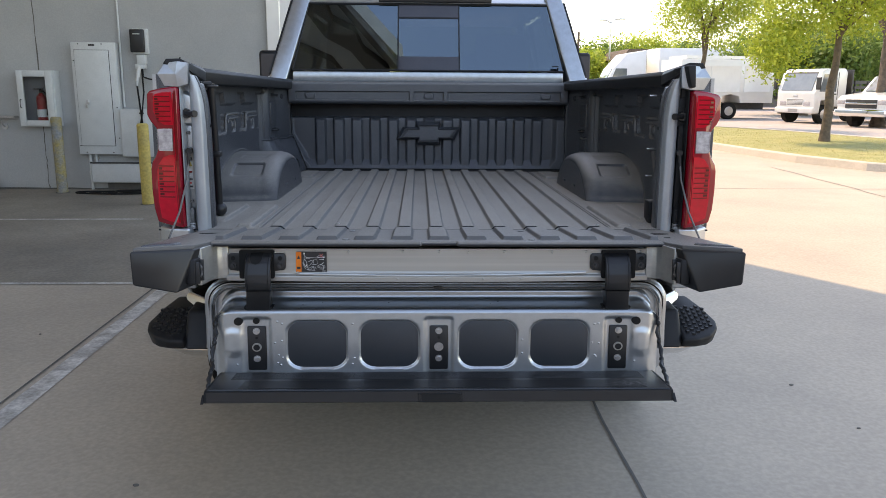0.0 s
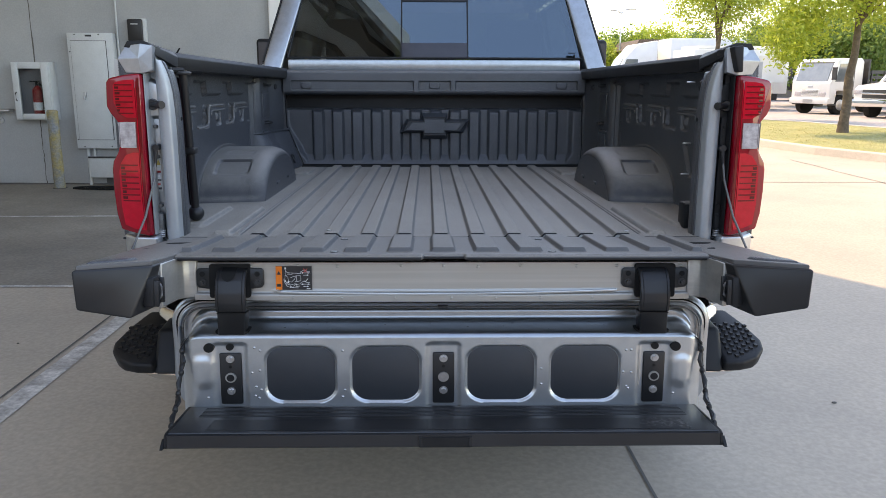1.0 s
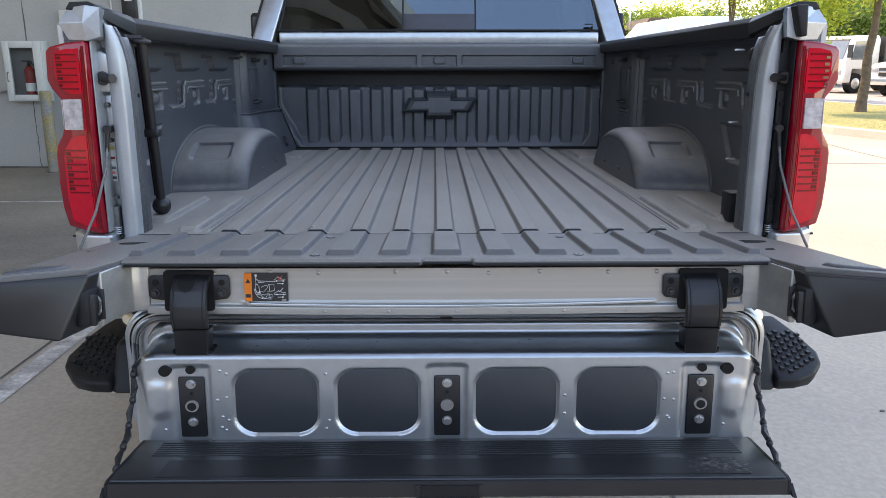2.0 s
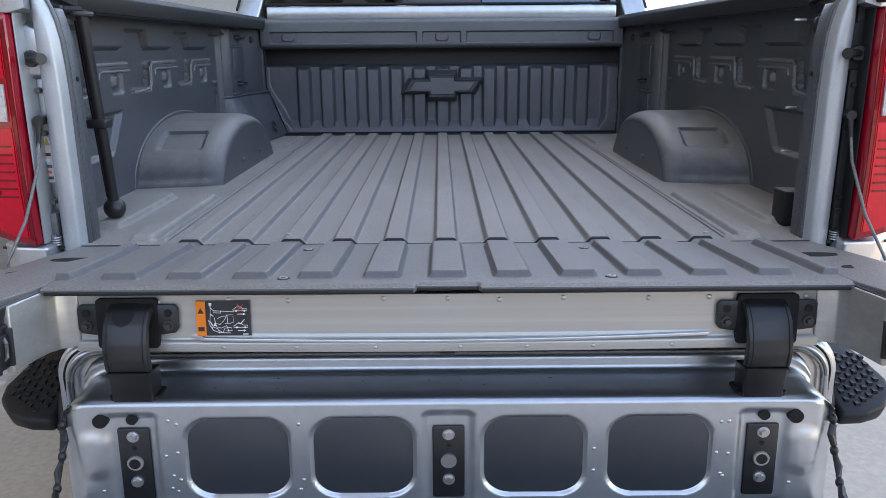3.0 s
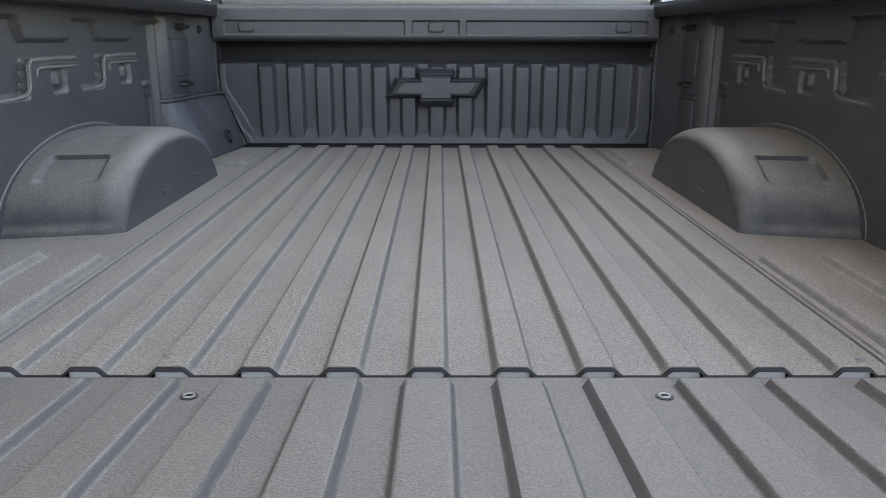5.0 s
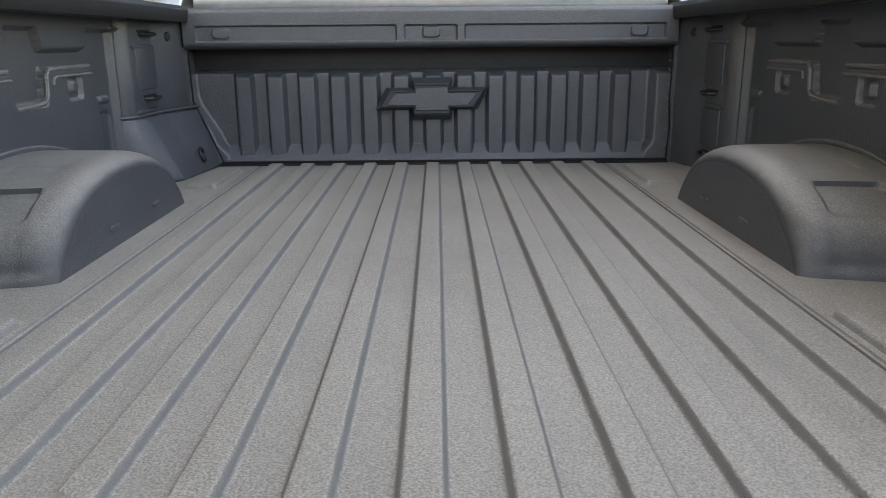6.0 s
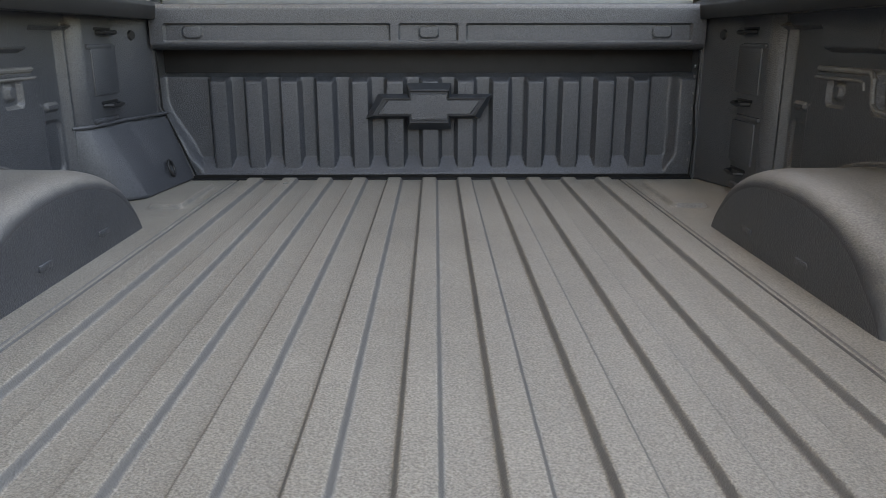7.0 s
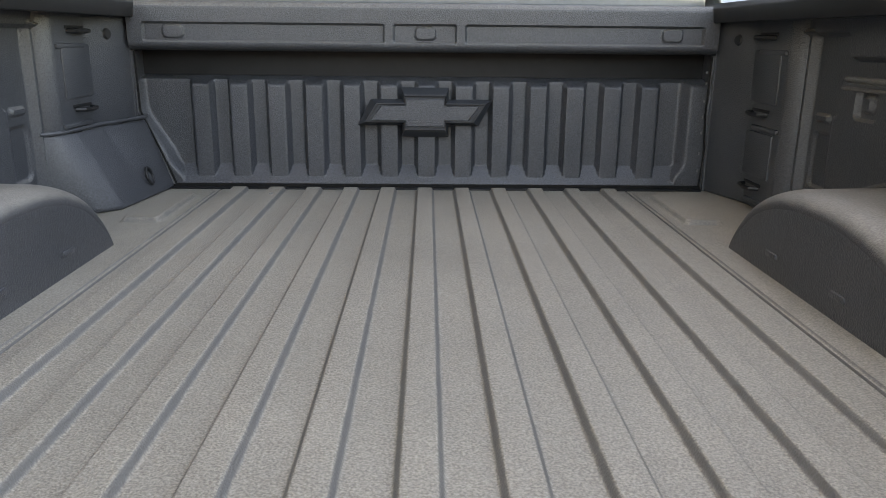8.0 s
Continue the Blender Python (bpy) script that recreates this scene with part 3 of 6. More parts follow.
xs = sorted({round(v, 4) for v in span(-0.58, 0.58, 580) + [s * v for s in (-1, 1) for v in span(0.58, 0.61, 26) + span(0.61, SIDE, 80)]})
ys = [0.0, 0.005, 0.01, 0.016, 0.022, 0.028] + span(0.04, 0.2, 12) + span(0.22, 0.6, 40) + span(0.64, 1.56, 8) + span(1.58, 1.96, 34) + span(1.985, 2.03, 10) + [FRONT]
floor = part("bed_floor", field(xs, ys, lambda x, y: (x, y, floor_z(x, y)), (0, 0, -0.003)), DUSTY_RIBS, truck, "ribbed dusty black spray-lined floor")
part("sill", box(-0.78, 0.78, 0.006, 0.02, -0.045, -0.0045, bevel=0.002), SILVER, truck, "silver sill below the floor edge")
part("floor_lip", field(xs, [0.0, 0.3, 1.0], lambda x, v: (x, -0.0035 + 0.0025 * (1 - v) ** 2, floor_z(x, 0.0) + 0.0005 - 0.0048 * v), (0, 0.0033, 0)), BLACK, floor, "dark rolled edge of the floor")
for k in range(-5, 6):
    part("sill_tab", box(RIB * k - 0.02, RIB * k + 0.02, 0.003, 0.006, -0.02, 0.0085), TRIMWHITE, floor, "pale metal showing under a rib")
for x, y in ((-0.33, 0.035), (0.545, 0.02), (-0.2, 2.035), (0.245, 2.035), (-0.42, 1.9)):
    part("floor_bolt", cyl((x, y, floor_z(x, y)), (x, y, floor_z(x, y) + 0.003), 0.006, seg=10), STEEL, floor)


def side_in(y, z):
    """How far the pressed side panel stands proud of its deepest level."""
    L, U = 0.276, 0.445
    for a, b in ((0.455, 0.69), (0.858, 1.095), (1.247, 1.487)):
        w = step_up(y, a, 0.022) * (1 - step_up(y, b, 0.024))
        L, U = L + 0.076 * w, U - 0.05 * w
    p = 0.024 * (1 - step_up(z, L, 0.016)) * step_up(y, 0.36, 0.02) * (1 - step_up(y, 1.52, 0.03)) + 0.02 * step_up(z, U, 0.013)
    p -= 0.014 * step_up(z, 0.12, 0.016) * (1 - step_up(z, 0.226, 0.01)) * (1 - step_up(y, 0.53 + 0.75 * (z - 0.12), 0.018)) * step_up(y, 0.24, 0.02)
    for a in (0.567, 0.957, 1.35):
        p -= 0.011 * pad(y, z, a, a + 0.075, 0.275, 0.336, 0.012, 0.009)
        p += 0.012 * pad(y, z, a + 0.022, a + 0.053, 0.291, 0.322, 0.008, 0.009)
    p += 0.009 * pad(y, z, 1.56, 1.62, 0.252, 0.268, 0.006, 0.008)
    p -= 0.008 * pad(y, z, 1.545, 1.63, 0.1, 0.225, 0.02, 0.012)
    p += 0.02 * pad(y, z, 1.648, 1.672, 0.06, 0.455, 0.008, 0.012)
    return p


for s in (-1, 1):
    sd = part("bed_side", field(span(0.06, FRONT, 400), span(-0.004, 0.5, 150), lambda y, z: (s * (SIDE - side_in(y, z)), y, z), (s * 0.02, 0, 0)), LINER, truck, "pressed inner side panel with black bedliner")
    # Upward faces take the lighter tone, as if lit from above.
    two_tone(sd, LEDGE, lambda n, c: n.z > 0.5)
    for a, b in ((0.455, 0.69), (0.858, 1.095), (1.247, 1.487)):
        def on_side(y, z, proud):
            return (s * (SIDE - side_in(y, z) - proud), y, z)
        run = [(a - 0.145, 0.272), (a - 0.07, 0.274), (a - 0.02, 0.278), (a - 0.002, 0.29), (a + 0.002, 0.315), (a + 0.004, 0.34), (a + 0.016, 0.352), (a + 0.08, 0.354), (b - 0.06, 0.354), (b - 0.008, 0.354)]
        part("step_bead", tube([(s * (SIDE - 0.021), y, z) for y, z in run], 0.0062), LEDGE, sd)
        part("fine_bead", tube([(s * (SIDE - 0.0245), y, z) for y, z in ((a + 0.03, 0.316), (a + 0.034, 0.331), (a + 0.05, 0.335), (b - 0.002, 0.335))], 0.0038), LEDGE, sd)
    # wheel housing: an elliptic arch with a rounded shoulder and a nearly flat inner face
    def arch(u, v):
        a = math.pi * u
        if v < 0.6:
            w = v / 0.6
            x, k, half = SIDE - 0.004 - (SIDE - 0.004 - 0.722) * w, 1.0, 0.403 - 0.04 * w
        else:
            b = (v - 0.6) / 0.4 * math.pi / 2
            x, k, half = 0.722 - 0.066 * math.sin(b), 1 - 0.2 * (1 - math.cos(b)), 0.363 - 0.017 * (1 - math.cos(b))
        up = math.sin(a) ** 0.93
        along = math.copysign(abs(math.cos(a)) ** 0.93, math.cos(a))
        half *= 1 - 0.55 * (1 - k) * min(1.0, 2.2 * up)
        press = 0.016 * pad(x, 0.2 * a, 0.728, 0.852, 0.116, 0.186, 0.01, 0.009) + 0.005 * pad(x, 0.2 * a, 0.735, 0.84, 0.225, 0.26, 0.008, 0.008)
        foot = 0.012 * (1 - smooth01(up / 0.16)) * (1 - smooth01((v - 0.55) / 0.4))
        return (s * x, 1.069 - (half - press + foot) * along, -0.002 + (0.182 * k - press * 0.6) * up)
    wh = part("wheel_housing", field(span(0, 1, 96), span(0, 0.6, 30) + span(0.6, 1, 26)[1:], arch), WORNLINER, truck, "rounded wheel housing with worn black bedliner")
    bm = bmesh.new()
    ring = [Vector(arch(u, 1.0)) for u in span(0, 1, 60)]
    bm.faces.new([bm.verts.new(p) for p in ring])
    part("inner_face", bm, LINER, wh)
    part("seam", tube([Vector((s * (SIDE - 0.02), 1.069 - 0.421 * math.cos(math.pi * u), 0.003 + 0.186 * math.sin(math.pi * u))) for u in span(0, 1, 48)], 0.0055), LEDGE, wh)
    for yy in (0.95, 1.19):
        part("plug", box(s * 0.656 - 0.004, s * 0.656 + 0.004, yy, yy + 0.045, 0.035, 0.047, bevel=0.003), LINER, wh)
    part("floor_seam", box(s * 0.905 - 0.008, s * 0.905 + 0.008, 0.1, 0.66, -0.002, 0.012, bevel=0.004), LINER, truck)


def loft(lower, upper, bevel=0.01):
    bm = bmesh.new()
    a, b = [bm.verts.new(p) for p in lower], [bm.verts.new(p) for p in upper]
    n = len(a)
    fs = [bm.faces.new(a), bm.faces.new(b)] + [bm.faces.new((a[i], a[(i + 1) % n], b[(i + 1) % n], b[i])) for i in range(n)]
    bmesh.ops.recalc_face_normals(bm, faces=fs)
    if bevel:
        bmesh.ops.bevel(bm, geom=bm.edges[:], offset=bevel, segments=3, profile=0.5, affect="EDGES")
    return bm


def at_z(pts, z, s):
    return [(s * x, y, z) for x, y in pts]


UP = [(0.912, 1.66), (0.885, 1.675), (0.868, 1.70), (0.868, 1.87), (0.85, 1.93), (0.812, 2.055), (0.912, 2.058)]
for s in (-1, 1):
    post = part("corner_post", loft(at_z(UP, 0.195 if s < 0 else 0.0, s), at_z(UP, 0.495, s)), LINER, truck, "boxed front corner post with tie-down loops")
    if s < 0:
        low = [(0.912, 1.645), (0.885, 1.66), (0.80, 1.70), (0.757, 1.745), (0.74, 1.9), (0.722, 2.05), (0.912, 2.056)]
        mid = [(0.912, 1.648), (0.888, 1.662), (0.872, 1.69), (0.864, 1.76), (0.86, 1.88), (0.79, 2.05), (0.912, 2.056)]
        part("flared_foot", loft(at_z(low, 0.0, s), at_z(mid, 0.2, s), 0.014), LINER, post)
        part("lip", tube([(-0.90, 1.652, 0.2), (-0.874, 1.682, 0.2), (-0.862, 1.76, 0.2), (-0.858, 1.88, 0.2), (-0.79, 2.045, 0.205)], 0.005), LINER, post)
        part("ring", tube([(-0.755 - 0.3 * 0.022 * math.sin(a), 1.93 + 0.018 * math.cos(a), 0.055 + 0.022 * math.sin(a)) for k, a in enumerate(radians(10 * d) for d in range(-9, 28))], 0.004), BLACK_SMOOTH, post, "small black lashing ring")
    for z, on in ((0.425, 1), (0.235, 1), (0.045, s > 0)):
        if on:
            # Thin black strip stands for the shadow over each loop.
            part("loop_shadow", box(s * 0.868 - 0.0015, s * 0.868 + 0.0015, 1.77, 1.885, z + 0.016, z + 0.024, bevel=0.001), BLACK, post, "black strip painting the shadow above the loop")
            part("tie_loop", tube([(s * 0.868, 1.78, z + 0.012), (s * 0.848, 1.79, z + 0.012), (s * 0.845, 1.825, z + 0.01), (s * 0.848, 1.86, z + 0.012), (s * 0.868, 1.87, z + 0.012)], 0.0055), BLACK_SMOOTH, post, "black tie-down loop")
            part("ledge", box(s * 0.869 - 0.008, s * 0.869 + 0.008, 1.71, 1.86, z - 0.03, z - 0.018, bevel=0.004), LINER, post)
    for z0, z1 in ((0.275, 0.405), (0.085, 0.2)) if s > 0 else ((0.275, 0.405),):
        part("pressed_plate", box(*sorted((s * 0.871, s * 0.8635)), 1.735, 1.9, z0, z1, bevel=0.0035), LINER, post)
    part("grommet", cyl((s * 0.845, 1.955, 0.43), (s * 0.838, 1.953, 0.43), 0.017, 0.012), BLACK_SMOOTH, post)


# front bulkhead: corrugated lower panel and an overhanging header
def bulk(x, z):
    u = x - 0.004
    d = abs(u - 0.1072 * round(u / 0.1072)) if abs(u) < 0.7 else 1
    bar = 0.7 * (1 - smooth01((d - 0.0225) / 0.014)) * (1 - step_up(z, 0.302, 0.022))
    foot = min(1.0, max(0.0, (0.064 - z) / 0.048))
    left = 1 - step_up(x, -0.728 - 0.085 * smooth01((z - 0.05) / 0.2) + 0.035 * (1 - smooth01((z - 0.02) / 0.06)), 0.03)
    right = step_up(x, 0.752 - 0.03 * (1 - smooth01((z - 0.02) / 0.06)), 0.03)
    rim = max(left, right) * (1 - step_up(z, 0.31, 0.03))
    return (x, 2.094 - 0.038 * max(bar, foot, rim) + 0.1 * step_up(z, 0.322, 0.034), z)


bulkhead = part("front_bulkhead", field(span(-0.84, 0.84, 420), span(-0.002, 0.08, 34) + span(0.084, 0.4, 78), bulk, (0, 0.008, 0)), LINER, truck, "corrugated front bed wall in black bedliner")
# Black strip puts the header's shade into colour, where the hollow renders lit.
part("header_shade", box(-0.83, 0.83, 2.125, 2.135, 0.318, 0.398), BLACK, bulkhead, "black strip painting the shade under the header")
part("foot_seal", box(-0.73, 0.81, 2.027, 2.062, -0.002, 0.0045, bevel=0.002), BLACK, bulkhead, "dark trough seal at the foot of the wall")
part("foot_gap", box(-0.735, 0.812, 2.048, 2.056, 0.0, 0.0125), RUBBER, bulkhead)
for z in (0.06, 0.11, 0.17, 0.215, 0.26, 0.31, 0.34):
    part("weld_dot", add_ball(bmesh.new(), (0.799, 2.045, z), 0.003, 1, 0.6, 1.6, seg=6), LEDGE, bulkhead)
for s in (-1, 1):
    part("seam_gap", tube([(s * (0.722 if s < 0 else 0.806), 2.045, 0.014), (s * (0.762 if s < 0 else 0.811), 2.043, 0.12), (s * 0.804, 2.041, 0.22), (s * 0.807, 2.04, 0.385)], 0.0028, seg=6), RUBBER, bulkhead)
    part("edge_seam", tube([(s * (0.73 if s < 0 else 0.815), 2.052, 0.01), (s * (0.77 if s < 0 else 0.82), 2.05, 0.12), (s * 0.812, 2.048, 0.22), (s * 0.815, 2.046, 0.385)], 0.007), LINER, bulkhead)


def header(x, v):
    if v < 0.3:  # rounded lower edge
        a = v / 0.3 * math.pi / 2
        return (x, 2.05 - 0.035 * math.sin(a), 0.388 + 0.02 * (1 - math.cos(a)))
    if v > 0.85:
        a = (v - 0.85) / 0.15 * math.pi / 2
        return (x, 2.015 + 0.02 * (1 - math.cos(a)), 0.5 + 0.018 * math.sin(a))
    z = 0.408 + (v - 0.3) / 0.55 * 0.092
    p = 0.012 * pad(x, z, -0.77, -0.114, 0.413, 0.461, 0.006, 0.006) + 0.012 * pad(x, z, -0.086, 0.084, 0.413, 0.461, 0.006, 0.006) + 0.012 * pad(x, z, 0.112, 0.77, 0.413, 0.461, 0.006, 0.006)
    for c in (-0.69, 0.0, 0.685):
        p -= 0.008 * pad(x, z, c - 0.028, c + 0.028, 0.422, 0.455, 0.013, 0.005)
    return (x, 2.015 + p, z)


hd = part("header", field(span(-0.812, 0.812, 540), span(0, 0.3, 8) + span(0.3, 0.85, 46)[1:] + span(0.85, 1, 6)[1:], header), LINER, bulkhead, "overhanging pressed header with oval plugs")
# The header's upper faces are coloured lighter for the light from above.
two_tone(hd, LEDGE, lambda n, c: n.z > 0.4)
for s in (-1, 1):
    part("cheek", box(*sorted((s * 0.814, s * 0.9)), 2.035, 2.205, 0.0, 0.496), LINER, bulkhead)
part("header_top", box(-0.812, 0.812, 2.034, 2.1, 0.497, 0.518, bevel=0.004), LINER, bulkhead)
part("header_back", box(-0.84, 0.84, 2.052, 2.205, 0.39, 0.497), LINER, bulkhead)
cross = [(0.066, 0.274), (0.066, 0.242), (0.19, 0.242), (0.152, 0.17), (0.066, 0.17), (0.066, 0.138), (-0.066, 0.138), (-0.066, 0.17), (-0.19, 0.17), (-0.152, 0.242), (-0.066, 0.242), (-0.066, 0.274)]
em = part("emblem", loft([(x * 1.02, 2.06, 0.221 + (z - 0.206) * 1.03) for x, z in cross], [(x * 0.91, 2.036, 0.221 + (z - 0.206) * 0.76) for x, z in cross], 0), PANEL, bulkhead, "raised cross-shaped emblem in black")
pts = [Vector((x * 0.88, 2.036, 0.221 + (z - 0.206) * 0.7)) for x, z in cross]
part("outline", tube(pts + [pts[0], pts[1]], 0.0034, seg=6), BLACK_SMOOTH, em)
part("emblem_face", loft([(x * 0.84, 2.04, 0.221 + (z - 0.206) * 0.62) for x, z in cross], [(x * 0.8, 2.0305, 0.221 + (z - 0.206) * 0.54) for x, z in cross], 0), LINER, em)

# side rails, rear posts, outer panels, lights
INNER_EDGE = [(0.749, -0.02), (0.749, 0.1), (0.749, 0.2), (0.749, 0.3), (0.7505, 0.36), (0.754, 0.41), (0.76, 0.445), (0.768, 0.472), (0.779, 0.496)]
LAMP = [(0.817, 0.46), (0.862, 0.456), (0.905, 0.447), (0.915, 0.437), (0.919, 0.372), (0.908, 0.352), (0.889, 0.331), (0.885, 0.318), (0.887, 0.268), (0.895, 0.246), (0.912, 0.222), (0.917, 0.2), (0.918, 0.137), (0.914, 0.074), (0.903, 0.03), (0.86, 0.02), (0.815, 0.012), (0.819, 0.121), (0.8195, 0.263), (0.8165, 0.37)]


def lamp_y(x):
    """The lens bows away towards the side of the truck."""
    return -0.055 + 0.1 * (x - 0.805) + 2.0 * max(0.0, x - 0.85) ** 2


def lamp_face(s, pts, proud, depth):
    return loft([(s * x, lamp_y(x) - proud, z) for x, z in pts], [(s * x, lamp_y(x) - proud + depth, z) for x, z in pts], 0)


for s in (-1, 1):
    o = [(s * x, z) for x, z in ((0.792, 0.474), (0.788, 0.512), (0.80, 0.526), (0.9, 0.528), (0.935, 0.522), (0.938, 0.5), (0.905, 0.494), (0.81, 0.494), (0.806, 0.474))]
    part("rail_cap", prism(o, "y", 0.2, 2.098, bevel=0.003), BLACK, truck, "black plastic bed rail cap")
    lid = loft([(s * x, -0.034, z) for x, z in ((0.786, 0.515), (0.792, 0.54), (0.806, 0.5465), (0.848, 0.545), (0.858, 0.53))], [(s * x, 0.2, z) for x, z in ((0.79, 0.48), (0.788, 0.512), (0.80, 0.528), (0.905, 0.53), (0.92, 0.5))], 0.0015)
    part("rail_end", lid, BLACK, truck, "black end of the rail cap")
    part("rail_flange", box(min(s * 0.81, s * 0.915), max(s * 0.81, s * 0.915), 0.1, 2.06, 0.478, 0.492), LINER, truck)
    part("outer_panel", field(span(0.06, 2.1, 30), span(0, 1, 16), lambda y, v: (s * (0.925 + 0.03 * math.sin(math.pi * v) * smooth01((y - 0.05) / 0.4)), y, 0.5 - v * (0.58 + 0.28 * smooth01((y - 0.1) / 0.3))), (-s * 0.012, 0, 0)), SILVER, truck, "silver outer bed panel")
    jamb = [(0.86, -0.03), (0.79, -0.03), (0.79, 0.47), (0.80, 0.495), (0.86, 0.495)]
    po = part("rear_post", prism([(s * x, z) for x, z in jamb], "y", 0.024, 0.05, bevel=0.004), SHADED_SILVER, truck, "painted silver tailgate post")

    def post_face(i, v):
        """A softly crowned band between the two edges of the post."""
        n = len(INNER_EDGE) - 1
        k = i * n
        a = min(int(k), n - 1)
        xi, zi = (INNER_EDGE[a][q] + (INNER_EDGE[a + 1][q] - INNER_EDGE[a][q]) * (k - a) for q in (0, 1))
        xo = 0.7955 - 0.004 * smooth01((zi - 0.44) / 0.06)
        zo = zi + 0.01 * smooth01((zi - 0.4) / 0.1)
        y = -0.012 * math.sin(math.pi * min(1.0, v * 1.08)) ** 0.6 + 0.018 * (1 - smooth01(v / 0.12)) + 0.014 * smooth01((v - 0.86) / 0.14)
        return (s * (xi + (xo - xi) * v), y + 0.004, zi + (zo - zi) * v)
    part("post_face", field(span(0, 1, 48), [0, 0.02, 0.05, 0.09, 0.14, 0.2, 0.3, 0.42, 0.55, 0.68, 0.78, 0.86, 0.92, 0.96, 1.0], post_face), POST, po, "broad crowned silver face of the post")
    part("edge_trim", prism([(s * (x - 0.005), z) for x, z in INNER_EDGE] + [(s * (x + 0.02), z) for x, z in reversed(INNER_EDGE)], "y", 0.022, 0.036, bevel=0.005), LINER, po, "black-lined inner edge")
    part("edge_web", prism([(s * (x - 0.0045), z) for x, z in INNER_EDGE[:-1]] + [(s * 0.90, 0.484), (s * 0.90, -0.01)], "y", 0.037, 0.075, bevel=0.005), LINER, po)
    part("web_return", prism([(s * (x + 0.022), z) for x, z in INNER_EDGE[:-1]] + [(s * 0.90, 0.484), (s * 0.90, -0.01)], "y", 0.0755, 0.118, bevel=0.006), LINER, po)
    part("web_hole", cyl((s * 0.7472, 0.056, 0.335), (s * 0.743, 0.056, 0.335), 0.005, seg=12), RUBBER, po)
    if s > 0:
        part("dark_jamb", prism([(s * x, z) for x, z in ((0.86, -0.02), (0.797, -0.02), (0.797, 0.3), (0.799, 0.46), (0.805, 0.49), (0.86, 0.49))], "y", 0.006, 0.0235, bevel=0.003), BLACK, po, "black plastic jamb cover")
        part("corner_wedge", loft([(s * x, -0.07, z) for x, z in ((0.786, 0.536), (0.814, 0.538), (0.818, 0.468), (0.803, 0.468))], [(s * x, 0.05, z) for x, z in ((0.782, 0.53), (0.83, 0.53), (0.83, 0.465), (0.803, 0.465))], 0.004), BLACK, po, "black plastic corner under the rail")
        lb = part("latch_box", box(0.752, 0.80, 0.13, 0.19, 0.0, 0.075, bevel=0.004), BLACK, po)
        part("latch_top", box(0.753, 0.799, 0.131, 0.189, 0.0755, 0.0785, bevel=0.001), WORNLINER, lb)
        part("dimple", add_ball(bmesh.new(), (0.762, 0.09, 0.43), 0.014, 0.5, 1, 1.3), BLACK, po)
    zs = 0.376
    part("striker", add_cyl(add_cyl(cyl((s * 0.806, 0.016, zs), (s * 0.803, -0.008, zs), 0.019, 0.014), (s * 0.803, -0.006, zs), (s * 0.774, -0.026, zs), 0.0075), (s * 0.777, -0.024, zs), (s * 0.768, -0.031, zs), 0.0105), BLACK_SMOOTH, po, "black tailgate striker pin")
    part("striker_plate", loft([(s * x, 0.004, z) for x, z in ((0.824, 0.345), (0.786, 0.345), (0.781, 0.385), (0.789, 0.43), (0.81, 0.44), (0.826, 0.42))], [(s * x, 0.024, z) for x, z in ((0.83, 0.335), (0.782, 0.335), (0.776, 0.385), (0.786, 0.44), (0.81, 0.45), (0.832, 0.43))], 0.003), SILVER if s < 0 else BLACK, po)
    for z in (0.315, 0.23, 0.09, 0.06):
        part("bolt", cyl((s * 0.806, 0.022, z), (s * 0.806, 0.01 if s < 0 else 0.0, z), 0.0055, seg=8), CABLE if s < 0 else BLACK, po)
    for z in (0.44, 0.26, 0.167) if s > 0 else ():
        part("clip", box(0.73, 0.755, 0.122, 0.13, z, z + 0.005, bevel=0.0015), STEEL, po, "small pale clip")
    if s < 0:
        stk = part("sticker", box(-0.815, -0.7995, 0.0205, 0.0235, 0.13, 0.225), TRIMWHITE, po, "small printed sticker in the jamb")
        part("yellow_mark", prism([(-0.8135, 0.206), (-0.801, 0.206), (-0.807, 0.221)], "y", 0.019, 0.0208), YELLOW, stk)
        for k in range(5):
            part("print_bar", box(-0.8125, -0.802 - 0.003 * (k % 2), 0.019, 0.0208, 0.136 + 0.012 * k, 0.142 + 0.012 * k), (SCUFF, LABELRED, SCUFF, LABELWHITE, EXTRED)[k], stk)
    part("lower_bracket", add_box(box(*sorted((s * 0.825, s * 0.798)), 0.002, 0.0235, 0.005, 0.07, bevel=0.006), *sorted((s * 0.82, s * 0.80)), -0.006, 0.004, -0.005, 0.025, bevel=0.004), CABLE if s < 0 else BLACK, po)
    for k in range(4):
        part("spring_coil", tube([(s * (0.803 + 0.009 * math.cos(a)), 0.0 + 0.009 * math.sin(a), 0.004 + 0.005 * k) for a in (2 * math.pi * q / 12 for q in range(13))], 0.0016, seg=6), STEEL, po)
    part("lamp_bezel", box(*sorted((s * 0.8115, s * 0.8145)), -0.03, 0.0235, 0.012, 0.462, bevel=0.001), POST if s < 0 else BLACK, po, "thin strip between post and lamp")
    # stay cable from the post to the folded gate
    cb = part("stay_cable", tube([(s * 0.8, -0.014, 0.245), (s * 0.804, -0.03, 0.17), (s * 0.822, -0.07, 0.07), (s * 0.846, -0.12, -0.01)], 0.0031), CABLE, truck, "grey steel stay cable")
